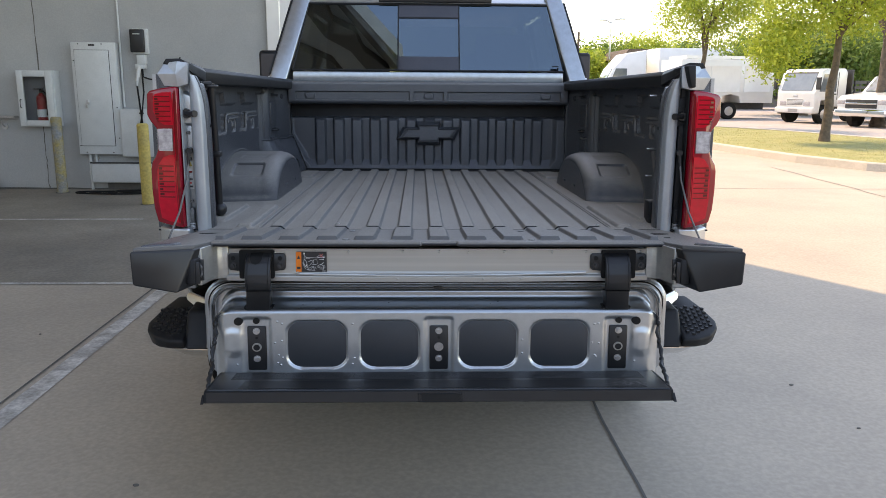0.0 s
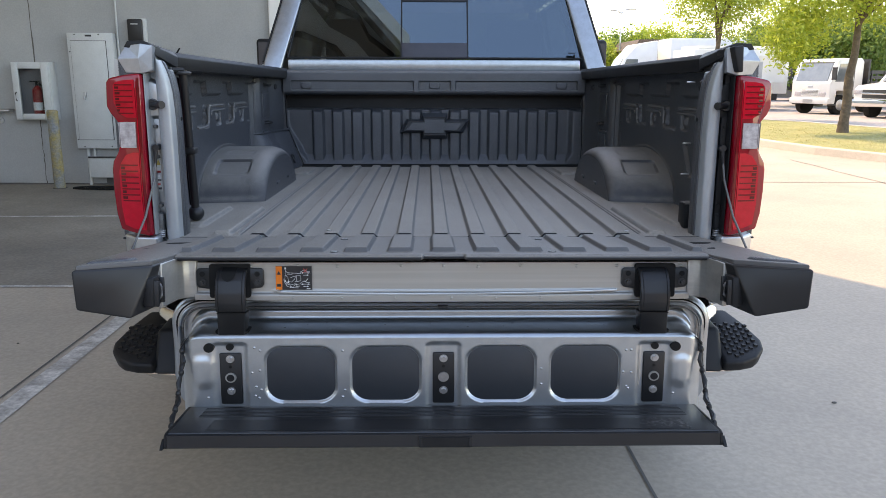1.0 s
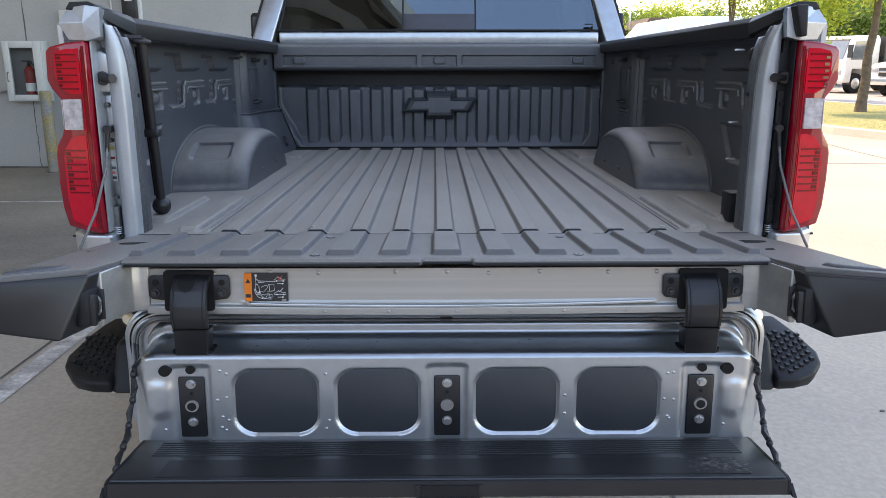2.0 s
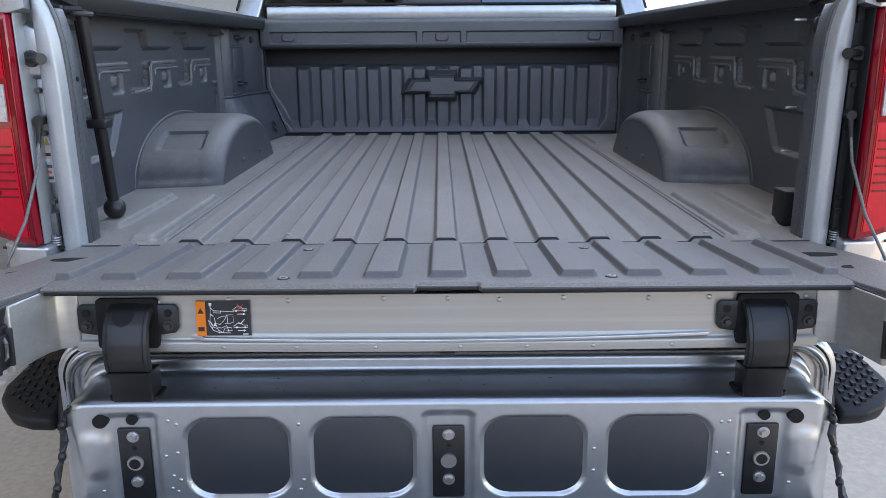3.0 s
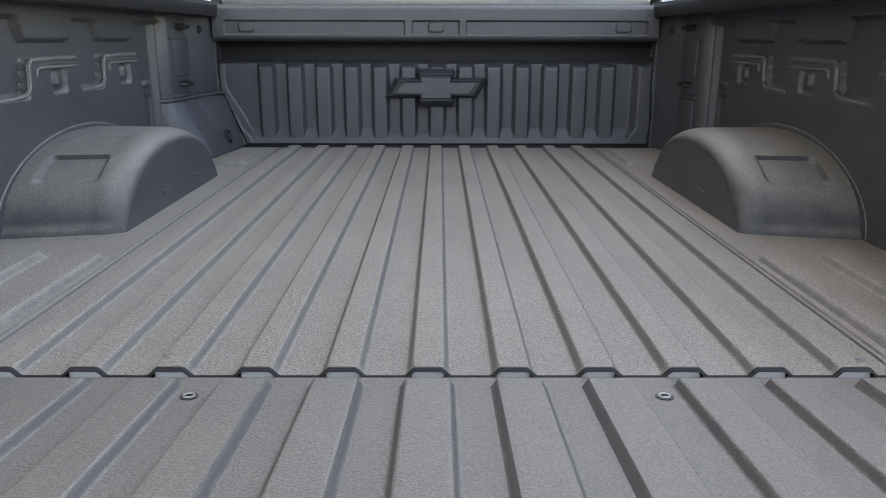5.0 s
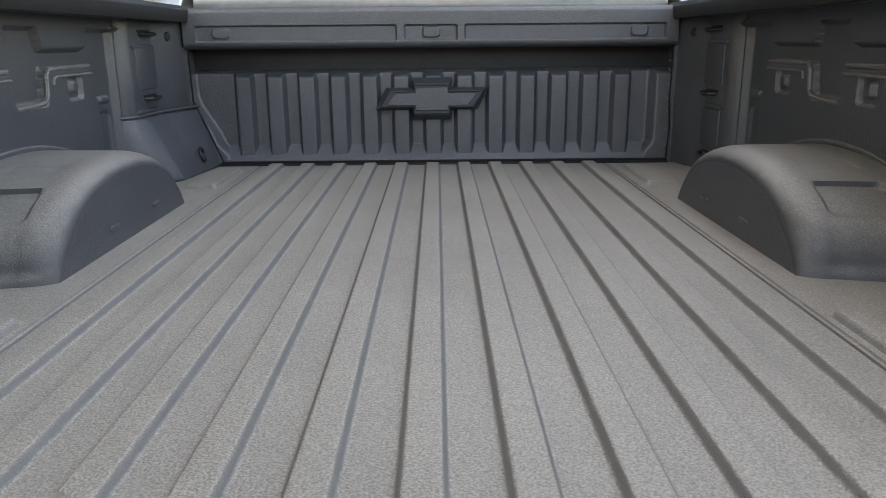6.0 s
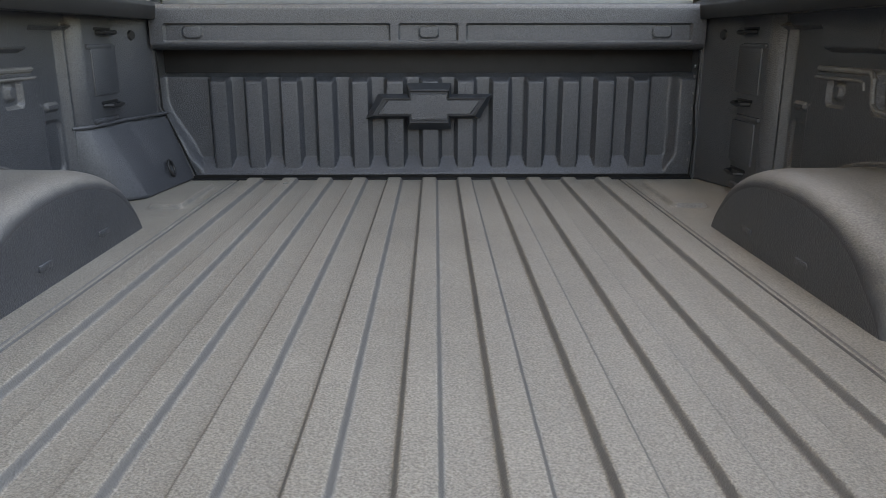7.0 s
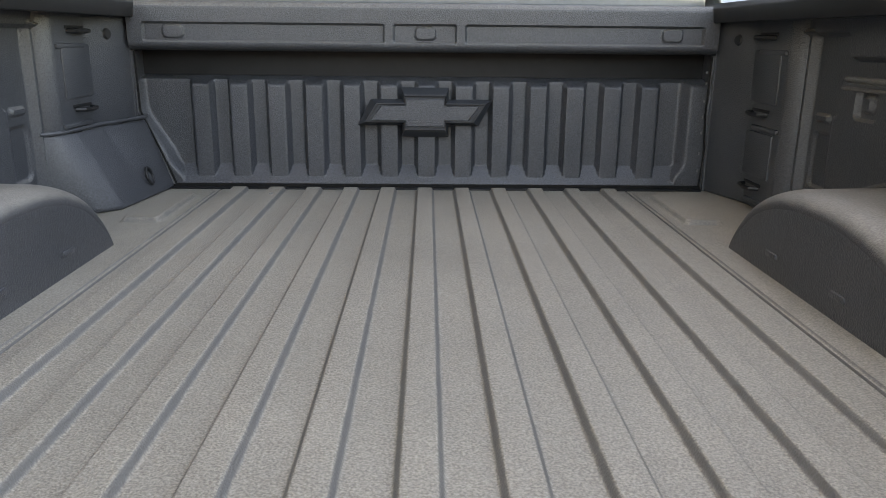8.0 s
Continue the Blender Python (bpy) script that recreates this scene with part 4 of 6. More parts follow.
    part("cable_end", add_cyl(cyl((s * 0.803, 0.02, 0.258), (s * 0.798, -0.02, 0.258), 0.0095), (s * 0.799, -0.014, 0.258), (s * 0.803, -0.02, 0.205), 0.0062, 0.0042), BLACK_SMOOTH, cb, "black cable end fitting")
    # tail lamp: a bowed red lens over chambers with dark reflector bars
    tl = part("tail_lamp", loft([(s * x, lamp_y(x), z) for x, z in LAMP], [(s * x, 0.15, z) for x, z in LAMP], 0.006), RED, truck, "large red tail lamp with a white reversing lens")
    part("reverse_lens", lamp_face(s, [(0.837, 0.26), (0.862, 0.26), (0.8815, 0.26), (0.8805, 0.329), (0.86, 0.33), (0.836, 0.33)], 0.004, 0.01), CLEAR, tl, "ribbed white lens")
    for k in range(8):
        part("lens_rib", lamp_face(s, [(0.84, 0.266 + 0.0078 * k), (0.878, 0.266 + 0.0078 * k), (0.878, 0.269 + 0.0078 * k), (0.84, 0.269 + 0.0078 * k)], 0.0055, 0.003), CLEAR, tl)
    part("lens_side", lamp_face(s, [(0.8835, 0.262), (0.8855, 0.27), (0.884, 0.318), (0.8865, 0.328), (0.8825, 0.329)], 0.003, 0.008), CLEAR, tl)
    upper = [(0.832, 0.443), (0.86, 0.442), (0.885, 0.437), (0.892, 0.428), (0.894, 0.382), (0.878, 0.352), (0.86, 0.342), (0.832, 0.341)]
    lower = [(0.833, 0.247), (0.85, 0.247), (0.87, 0.24), (0.888, 0.216), (0.894, 0.195), (0.895, 0.1), (0.888, 0.045), (0.86, 0.034), (0.83, 0.03), (0.834, 0.12)]
    for pts, top, n, gap in ((upper, 0.431, 6, 0.0152), (lower, 0.214, 7, 0.0165)):
        ch = part("chamber", lamp_face(s, pts, 0.0015, 0.004), BRIGHTRED, tl, "bright red lamp chamber")
        for k in range(n):
            z1 = top - gap * k
            a, b = 0.8385, 0.888 - 0.003 * max(0, k - 3) * (top > 0.3)
            part("reflector_bar", lamp_face(s, [(a, z1 - 0.0035), (0.86, z1 - 0.0035), (b, z1 - 0.0035), (b, z1), (0.86, z1), (a, z1)], 0.0034, 0.0025), DARKRED, ch)
            if k < n - 1:
                part("dark_cell", lamp_face(s, [(0.877 - 0.003 * (k % 2), z1 - gap + 0.003), (b, z1 - gap + 0.003), (b, z1 - 0.006), (0.877 - 0.003 * (k % 2), z1 - 0.006)], 0.0024, 0.002), LAMPSHADE, ch)
    part("edge_strip", lamp_face(s, [(0.8185, 0.448), (0.8255, 0.447), (0.828, 0.33), (0.8285, 0.15), (0.8255, 0.025), (0.8175, 0.024), (0.8215, 0.15), (0.8205, 0.33)], 0.001, 0.004), DARKRED, tl)
    # Bright red strip paints the highlight along the lamp's inner edge.
    part("edge_highlight", lamp_face(s, [(0.827, 0.44), (0.8285, 0.44), (0.8305, 0.33), (0.831, 0.15), (0.828, 0.03), (0.8265, 0.03), (0.8295, 0.15), (0.829, 0.33)], 0.002, 0.004), BRIGHTRED, tl)
    part("lower_quarter", loft([(s * x, y, -0.2) for x, y in ((0.80, -0.02), (0.87, -0.012), (0.918, 0.03), (0.93, 0.2), (0.80, 0.2))], [(s * x, y, 0.009) for x, y in ((0.802, -0.045), (0.87, -0.037), (0.912, 0.0), (0.928, 0.2), (0.80, 0.2))], 0.008), SILVER, truck, "silver quarter panel below the lamp")
    ring = [(0.8548, -0.028, 0.533), (0.81, -0.044, 0.5375), (0.779, -0.04, 0.533), (0.783, -0.042, 0.468), (0.812, -0.046, 0.4595), (0.8566, -0.036, 0.4615), (0.8776, -0.034, 0.4987)]
    bm = bmesh.new()
    crest = bm.verts.new((s * 0.816, -0.0485, 0.499))
    front = [bm.verts.new((s * x, y, z)) for x, y, z in ring]
    back = [bm.verts.new((s * (x + 0.04 * (x > 0.85) if x > 0.79 else 0.83), 0.21, z - 0.006)) for x, y, z in ring]
    for ks in ((0, 1, 6), (1, 2, 3, 4), (4, 5, 6)):
        bm.faces.new([front[k] for k in ks] + [crest] if ks[0] else [front[0], front[1], crest, front[6]])
    for k in range(len(ring)):
        k1 = (k + 1) % len(ring)
        bm.faces.new((front[k], back[k], back[k1], front[k1]))
    bm.faces.new(back)
    bmesh.ops.recalc_face_normals(bm, faces=bm.faces)
    bmesh.ops.bevel(bm, geom=[e for e in bm.edges if min(v.co.y for v in e.verts) < 0], offset=0.0015, segments=2, affect="EDGES", profile=0.6)
    part("corner_cap", bm, CAPSILVER, truck, "glossy faceted silver bed corner above the tail lamp", smooth=False)

BT, BB = Vector((-0.757, 0.135, 0.472)), Vector((-0.768, 0.212, 0.032))
bar = part("stake_bar", tube([BB, BB.lerp(BT, 0.5), BT], 0.0125, seg=16), BLACK_SMOOTH, truck, "leaning black tubular bar clipped inside the bed")
part("foot", add_ball(bmesh.new(), BB + Vector((0, 0, 0.004)), 0.025), BLACK_SMOOTH, bar)
part("bracket", add_cyl(add_box(tube([BT, BT + Vector((-0.02, -0.03, 0.0)), BT + Vector((-0.06, -0.04, -0.004))], 0.008), -0.815, -0.775, 0.085, 0.105, 0.462, 0.48, bevel=0.004), (-0.812, 0.095, 0.471), (-0.812, 0.07, 0.471), 0.017), BLACK, bar, "dark swivel bracket")
part("collar", tube([BT + Vector((0.02 * math.cos(a), 0.02 * math.sin(a), -0.008)) for a in (2 * math.pi * k / 16 for k in range(17))], 0.005), VEHDARK, bar)
m = BB.lerp(BT, 0.46)
part("clip", add_box(box(m.x - 0.023, m.x + 0.02, m.y - 0.02, m.y + 0.02, m.z - 0.01, m.z + 0.01, bevel=0.004), m.x - 0.06, m.x - 0.02, m.y - 0.01, m.y + 0.01, m.z - 0.007, m.z + 0.007, bevel=0.003), BLACK_SMOOTH, bar)
part("backing_strip", tube([BB + Vector((-0.016, 0.012, 0.03)), BT + Vector((-0.016, 0.012, -0.02))], 0.006, seg=8), BLACK, bar)

# rear bumper with corner steps
bump = part("rear_bumper", loft([(x, y, -0.452) for x, y in ((-0.93, 0.12), (-0.86, 0.04), (-0.6, 0.0), (0.6, 0.0), (0.86, 0.04), (0.93, 0.12), (0.93, 0.24), (-0.93, 0.24))], [(x, y, -0.406) for x, y in ((-0.968, 0.1), (-0.895, -0.02), (-0.6, -0.06), (0.6, -0.06), (0.895, -0.02), (0.968, 0.1), (0.968, 0.24), (-0.968, 0.24))], 0.015), CHROME, truck, "bright chrome rear bumper")
part("bumper_top", loft([(x, y, -0.404) for x, y in ((-0.74, 0.0), (0.74, 0.0), (0.93, 0.17), (0.93, 0.3), (-0.93, 0.3), (-0.93, 0.17))], [(x, y, -0.262) for x, y in ((-0.72, 0.03), (0.72, 0.03), (0.9, 0.19), (0.9, 0.3), (-0.9, 0.3), (-0.9, 0.19))], 0.02), CHROME, bump)
for s in (-1, 1):
    tr = [(0.84, -0.055), (0.9, -0.052), (0.95, -0.03), (0.985, 0.01), (0.992, 0.05), (0.965, 0.13), (0.93, 0.2), (0.84, 0.2)]
    st = part("corner_step", loft(at_z([(0.84 + (x - 0.84) * 0.9, y * 0.9 + 0.01) for x, y in tr], -0.404, s), [(s * x, y, -0.372 + 0.36 * (y + 0.06)) for x, y in tr], 0.012), BLACK, bump, "black moulded corner step")
    part("riser", loft(at_z([(0.72, -0.045), (0.845, -0.05), (0.86, 0.2), (0.72, 0.2)], -0.403, s), at_z([(0.72, 0.02), (0.845, 0.015), (0.86, 0.2), (0.72, 0.2)], -0.283, s), 0.015), BLACK, st)
    for i in range(9):
        for j in range(7):
            x, y = 0.868 + 0.0185 * j, -0.035 + 0.023 * i + 0.0115 * (j % 2)
            if 0.135 > y > -0.03 + max(0, x - 0.9) * 0.7 and x < 0.962:
                part("tread_stud", add_box(bmesh.new(), s * x - 0.005, s * x + 0.005, y - 0.007, y + 0.007, -0.374 + 0.36 * (y + 0.06), -0.3685 + 0.36 * (y + 0.06)), BLACK, st)

# ---- tailgate, lowered, with its inner half folded down ----
gate = part("tailgate", box(-0.63, 0.63, -0.3, -0.024, -0.09, -0.016, bevel=0.004), SATIN, truck, "lowered multi-fold tailgate in silver and black")
gate.matrix_basis = pose(0, -0.015, -0.011, -4.4)  # its free edge stands slightly high


def gate_top(x, y):
    d = 1.0
    for k in range(-6, 7):
        d = min(d, abs(x - 0.1083 * k))
    z = 0.0115 * (1 - smooth01((d - 0.0245) / 0.0095)) * (1 - step_up(-y, 0.312, 0.008)) * step_up(-y, 0.02, 0.008)
    end = 0.366 - 0.013 * pad(x, 0, -0.051, 0.051, -1, 1, 0.003, 0.006)
    z -= 0.005 * smooth01((-y - end + 0.01) / 0.01)
    return (x, max(y, -end), 0.0125 + z)


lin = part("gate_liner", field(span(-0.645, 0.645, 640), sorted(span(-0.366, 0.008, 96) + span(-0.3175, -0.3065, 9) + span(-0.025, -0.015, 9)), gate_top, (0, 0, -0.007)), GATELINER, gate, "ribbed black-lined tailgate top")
part("lip", add_box(add_box(box(-0.64, -0.054, -0.3675, -0.31, -0.0015, 0.0050, bevel=0.002), 0.054, 0.64, -0.3675, -0.31, -0.0015, 0.0050, bevel=0.002), -0.0535, 0.0535, -0.3555, -0.31, 0.0005, 0.0050, bevel=0.002), BLACK, lin, "rounded black edge with a notch")
for x, y in ((-0.273, -0.054), (0.273, -0.054), (-0.27, -0.314), (0.27, -0.316)):
    sc = part("screw", cyl((x, y, 0.0095), (x, y, 0.0137), 0.0105, seg=20), VEHDARK, lin, "steel washer screw")
    part("head_ring", tube([(x + 0.0062 * math.cos(a), y + 0.0062 * math.sin(a), 0.0143) for a in (2 * math.pi * k / 16 for k in range(17))], 0.0013, seg=6), SATIN, sc)
    part("socket", cyl((x, y, 0.0135), (x, y, 0.0146), 0.0045, seg=8), RUBBER, sc)


def rear_face(x, z):
    lip = step_up(-z, 0.083, 0.006) * (1 - 0.3 * smooth01((-z - 0.09) / 0.02))
    y = -0.322 - 0.006 * lip - 0.003 * math.cos(x * 2.2) - 0.002 * pad(x, z, -0.42, 0.43, -0.079, -0.0735, 0.002, 0.003)
    return (x, y, z * (1 + 0.05 * math.cos(x * 2.5)) - 0.004)


rf = part("rear_skin", field(span(-0.612, 0.612, 200), span(-0.1, -0.008, 46), rear_face, (0, 0.02, 0)), SATIN, gate, "brushed-looking silver inner skin")
def ledge_z(x):
    return -0.0878 + 0.0062 * ((x - 0.02) / 0.42) ** 2 + 0.004 * max(0.0, x) / 0.42
ends = span(-0.405, 0.43, 30)
# Brighter silver than the skin paints the fold's highlight.
part("ledge", prism([(x, ledge_z(x)) for x in ends] + [(x, ledge_z(x) - 0.0058) for x in reversed(ends)], "y", -0.3345, -0.32, bevel=0.0012), SILVER, rf, "thin folded edge in brighter silver for its highlight")
part("ledge_tip", prism([(-0.409, ledge_z(-0.4) + 0.0045), (-0.404, ledge_z(-0.4) + 0.003), (-0.4, ledge_z(-0.4) - 0.001), (-0.404, ledge_z(-0.4) - 0.006), (-0.409, ledge_z(-0.4) - 0.002)], "y", -0.3345, -0.32), SATIN, rf)
# Black sheet puts shade beneath the gate, which the channel reflects.
part("underside_shade", box(-0.6, 0.6, -0.318, -0.026, -0.0965, -0.0905, bevel=0.002), BLACK, gate, "black sheet painting the shade beneath the lowered gate")
random.seed(8)
for x in (-0.55, -0.475, -0.36, -0.262, -0.105, 0.0, 0.085, 0.19, 0.33, 0.43, 0.59):
    part("rivet", add_ball(bmesh.new(), (x, -0.325, -0.019 - 0.004 * random.random()), 0.0045, 1, 0.5, 1, seg=10), SATIN, rf)
for x in (-0.37, -0.25, -0.12, 0.02, 0.13, 0.24, 0.37):
    part("rivet", add_ball(bmesh.new(), (x, -0.3315, -0.0975 - 0.003 * math.cos(2.5 * x)), 0.0035, 1, 0.5, 1, seg=10), SATIN, rf)

# warning label
lab = part("warning_label", box(-0.4125, -0.3245, -0.3295, -0.3255, -0.079, -0.0205), LABELBLACK, gate, "black and orange warning label with pictograms")
part("orange_band", box(-0.4122, -0.397, -0.331, -0.3292, -0.0788, -0.0207), ORANGE, lab)
part("warning_triangle", prism([(-0.4095, -0.041), (-0.3995, -0.041), (-0.4045, -0.032)], "y", -0.332, -0.3308), LABELBLACK, lab)
part("book_mark", box(-0.4095, -0.3995, -0.332, -0.3308, -0.071, -0.064), LABELBLACK, lab)
yl = -0.3306


def stroke(pts, r=0.0007):
    return tube([(x, yl, z) for x, z in pts], r, seg=6)


part("pictogram_mark", add_tube(add_tube(add_tube(add_box(bmesh.new(), -0.3905, -0.3865, yl - 0.0008, yl + 0.0008, -0.028, -0.0235), [(-0.3885, yl, -0.029), (-0.389, yl, -0.042), (-0.384, yl, -0.046)], 0.0008, seg=6), [(-0.389, yl, -0.042), (-0.3905, yl, -0.054), (-0.386, yl, -0.062)], 0.0008, seg=6), [(-0.388, yl, -0.032), (-0.383, yl, -0.037), (-0.377, yl, -0.037)], 0.0006, seg=6), LABELWHITE, lab)
for p in ([(-0.384, -0.0365), (-0.35, -0.0385)], [(-0.384, -0.040), (-0.372, -0.0405), (-0.372, -0.0375)], [(-0.393, -0.052), (-0.39, -0.062), (-0.385, -0.07), (-0.376, -0.0735), (-0.357, -0.0745)],
          [(-0.388, -0.066), (-0.38, -0.058), (-0.374, -0.06), (-0.366, -0.052), (-0.363, -0.044), (-0.352, -0.0435), (-0.351, -0.056), (-0.357, -0.058), (-0.366, -0.058)],
          [(-0.383, -0.048), (-0.38, -0.064), (-0.372, -0.066), (-0.363, -0.062), (-0.36, -0.0725)], [(-0.378, -0.05), (-0.37, -0.046), (-0.366, -0.046)], [(-0.376, -0.07), (-0.37, -0.0735), (-0.366, -0.066), (-0.356, -0.065), (-0.354, -0.07), (-0.364, -0.071)],
          [(-0.386, -0.064), (-0.378, -0.067), (-0.375, -0.075)], [(-0.362, -0.044), (-0.361, -0.058)]):
    part("truck_mark", stroke(p, 0.00048), LABELWHITE, lab)
part("pictogram_mark", prism([(-0.385, -0.0625), (-0.3825, -0.057), (-0.379, -0.0625)], "y", yl - 0.0006, yl + 0.0006), LABELWHITE, lab)
for z in (-0.034, -0.062):
    part("car_mark", stroke([(-0.3515, z), (-0.349, z + 0.0005), (-0.346, z + 0.0036), (-0.339, z + 0.0038), (-0.336, z + 0.001), (-0.329, z + 0.0005), (-0.3285, z - 0.003), (-0.3515, z - 0.003), (-0.3515, z)], 0.00048), LABELWHITE, lab)
    for x in (-0.3465, -0.333):
        part("wheel_mark", add_ball(bmesh.new(), (x, yl, z - 0.003), 0.0017, 1, 0.3, 1, seg=10), LABELWHITE, lab)
    part("arrow_mark", stroke([(-0.345, z - 0.0085), (-0.334, z - 0.0085)], 0.0006), LABELWHITE, lab)
    part("arrow_tip", prism([(-0.3355, z - 0.0066), (-0.3355, z - 0.0104), (-0.3315, z - 0.0085)], "y", yl - 0.0006, yl + 0.0006), LABELWHITE, lab)
part("tick_mark", stroke([(-0.3435, -0.056), (-0.341, -0.0595), (-0.3335, -0.0515)], 0.0008), LABELWHITE, lab)
for p in ([(-0.3445, -0.0265), (-0.335, -0.0365)], [(-0.335, -0.0265), (-0.3445, -0.0365)]):
    part("cross_mark", stroke(p, 0.0008), LABELRED, lab)
part("small_print", box(-0.337, -0.328, -0.331, -0.3297, -0.0772, -0.0758), LABELWHITE, lab)

for s in (-1, 1):
    # hinge bracket and rounded arm
    cx = 0.524 * s
    hb = part("hinge_bracket", prism([(cx - 0.082, -0.066), (cx - 0.077, -0.073), (cx - 0.055, -0.076), (cx + 0.055, -0.076), (cx + 0.077, -0.073), (cx + 0.082, -0.066), (cx + 0.082, -0.031), (cx + 0.077, -0.025), (cx - 0.077, -0.025), (cx - 0.082, -0.031)], "y", -0.333, -0.324, bevel=0.002), BLACK_SMOOTH, gate, "black hinge bracket")
    # Flat black plate paints the cut-out's inner shade; the skin is uncut.
    part("opening_plate", prism(rounded(cx - 0.05, cx + 0.05, -0.098, -0.0145, 0.006), "y", -0.3345, -0.3255), RUBBER, hb, "black plate painting the dark cut-out behind the hinge arm")
    for k in (-1, 1):
        part("bolt", add_cyl(cyl((cx + k * 0.067, -0.331, -0.06), (cx + k * 0.067, -0.336, -0.06), 0.009, seg=16), (cx + k * 0.067, -0.335, -0.06), (cx + k * 0.067, -0.343, -0.06), 0.006, 0.005, seg=6), VEHDARK, hb)
        part("hole", cyl((cx + k * 0.067, -0.3345, -0.039), (cx + k * 0.067, -0.3332, -0.039), 0.0065, seg=14), RUBBER, hb)
    ax = cx - 0.009 * s
    prof = [(-0.30, -0.02), (-0.33, -0.021), (-0.352, -0.03), (-0.368, -0.05), (-0.377, -0.08), (-0.378, -0.105), (-0.371, -0.128), (-0.355, -0.128), (-0.362, -0.085), (-0.356, -0.055), (-0.338, -0.038), (-0.30, -0.036)]
    arm = part("hinge_arm", prism(prof, "x", ax - 0.036, ax + 0.036, bevel=0.004, seg=2), BLACK_SMOOTH, gate, "rounded black hinge arm")
    part("arm_foot", loft([(cx + a, y, -0.192) for a, y in ((-0.033, -0.338), (0.033, -0.338), (0.031, -0.29), (-0.031, -0.29))], [(ax + a, y, -0.13) for a, y in ((-0.034, -0.369), (0.034, -0.369), (0.034, -0.32), (-0.034, -0.32))], 0.003), BLACK_SMOOTH, arm)
    part("arm_seam", box(ax - 0.034, ax + 0.034, -0.3715, -0.36, -0.1312, -0.1288), RUBBER, arm)
    def arm_front(v):
        k = v * (len(prof[1:7]) - 1)
        i = min(int(k), 4)
        (y0, z0), (y1, z1) = prof[1 + i], prof[2 + i]
        return y0 + (y1 - y0) * (k - i), z0 + (z1 - z0) * (k - i)
    for g in (-0.029, 0.029):
        part("arm_groove", tube([(ax + g, arm_front(v)[0] - 0.0004, arm_front(v)[1]) for v in span(0.15, 0.98, 12)], 0.0011, seg=6), BLACK, arm)
    if s < 0:
        # Dark patch on the surface paints the shade of the arm's slot.
        bmp = bmesh.new()
        rows = []
        for v in span(0.0, 0.42, 14):
            w = 0.017 * math.sqrt(max(0.0, 1 - (max(0.0, v - 0.22) / 0.2) ** 2)) + 0.0005
            yy, zz = arm_front(v)
            rows.append([bmp.verts.new((ax - 0.006 + w * u, yy - 0.0012, zz + 0.0006)) for u in (-1, -0.5, 0, 0.5, 1)])
        for r0, r1 in zip(rows, rows[1:]):
            for k in range(4):
                bmp.faces.new((r0[k], r0[k + 1], r1[k + 1], r1[k]))
        part("arm_slot", bmp, RUBBER, arm, "dark patch painted as the slot in the arm")
    # side pods
    T = [(0.785, -0.5986, 0.012), (0.652, -0.49, 0.006), (0.644, -0.36, 0.008), (0.642, -0.02, 0.008), (0.7663, -0.02, 0.006), (0.7932, -0.232, 0.006), (0.79, -0.5104, 0.01)]
    B = [(0.786, -0.585, -0.076), (0.686, -0.545, -0.104), (0.651, -0.40, -0.092), (0.647, -0.03, -0.085), (0.7621, -0.03, -0.085), (0.7873, -0.232, -0.085), (0.7873, -0.4988, -0.082)]
    pod = part("end_pod", loft([(s * x, y, z) for x, y, z in B], [(s * x, y, z) for x, y, z in T], 0.006), BLACK_SMOOTH, gate, "black moulded end of the tailgate")
    tp = [(0.7798, -0.588), (0.656, -0.483), (0.6475, -0.366), (0.6455, 0.006), (0.7537, 0.006), (0.785, -0.232), (0.785, -0.4988)]
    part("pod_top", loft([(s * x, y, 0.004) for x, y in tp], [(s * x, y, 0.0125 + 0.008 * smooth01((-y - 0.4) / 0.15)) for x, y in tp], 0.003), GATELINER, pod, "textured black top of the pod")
    part("pod_ridge", loft(at_z([(0.775, -0.56), (0.70, -0.50), (0.69, -0.465), (0.775, -0.50)], 0.016, s), at_z([(0.77, -0.553), (0.705, -0.50), (0.697, -0.474), (0.77, -0.506)], 0.0235, s), 0.003), LINER, pod)
    # Dark ovals paint the shade of the hollows in the pod top.
    for x, y, rx, ry in ((0.6907, -0.1392, 0.05, 0.02), (0.7201, -0.2552, 0.04, 0.018), (0.7495, -0.3596, 0.022, 0.012), (0.7033, -0.4176, 0.028, 0.012)):
        part("oval_shade", prism([(s * (x + rx * math.cos(a)), y + ry * math.sin(a)) for a in (2 * math.pi * k / 20 for k in range(20))], "z", 0.006, 0.0132 + 0.008 * smooth01((-y - 0.4) / 0.15)), RUBBER, pod)
    part("pod_bolt", cyl((s * 0.705, -0.485, -0.094), (s * 0.702, -0.494, -0.094), 0.009, seg=16), BLACK, pod)
    cor = [(0.606, -0.3265), (0.622, -0.3315), (0.634, -0.341), (0.642, -0.358), (0.6455, -0.39), (0.6475, -0.4515), (0.66, -0.4515), (0.657, -0.34), (0.64, -0.30), (0.606, -0.30)]
    part("inner_corner", loft(at_z(cor, -0.098, s), at_z(cor, 0.004, s), 0.003), SATIN, gate, "curved silver corner of the gate")
    lt = part("latch", add_box(add_box(bmesh.new(), *sorted((s * 0.649, s * 0.675)), -0.505, -0.4505, -0.088, -0.02, bevel=0.006), *sorted((s * 0.643, s * 0.652)), -0.495, -0.46, -0.075, -0.032, bevel=0.004), BLACK, gate, "black latch in the gate edge")
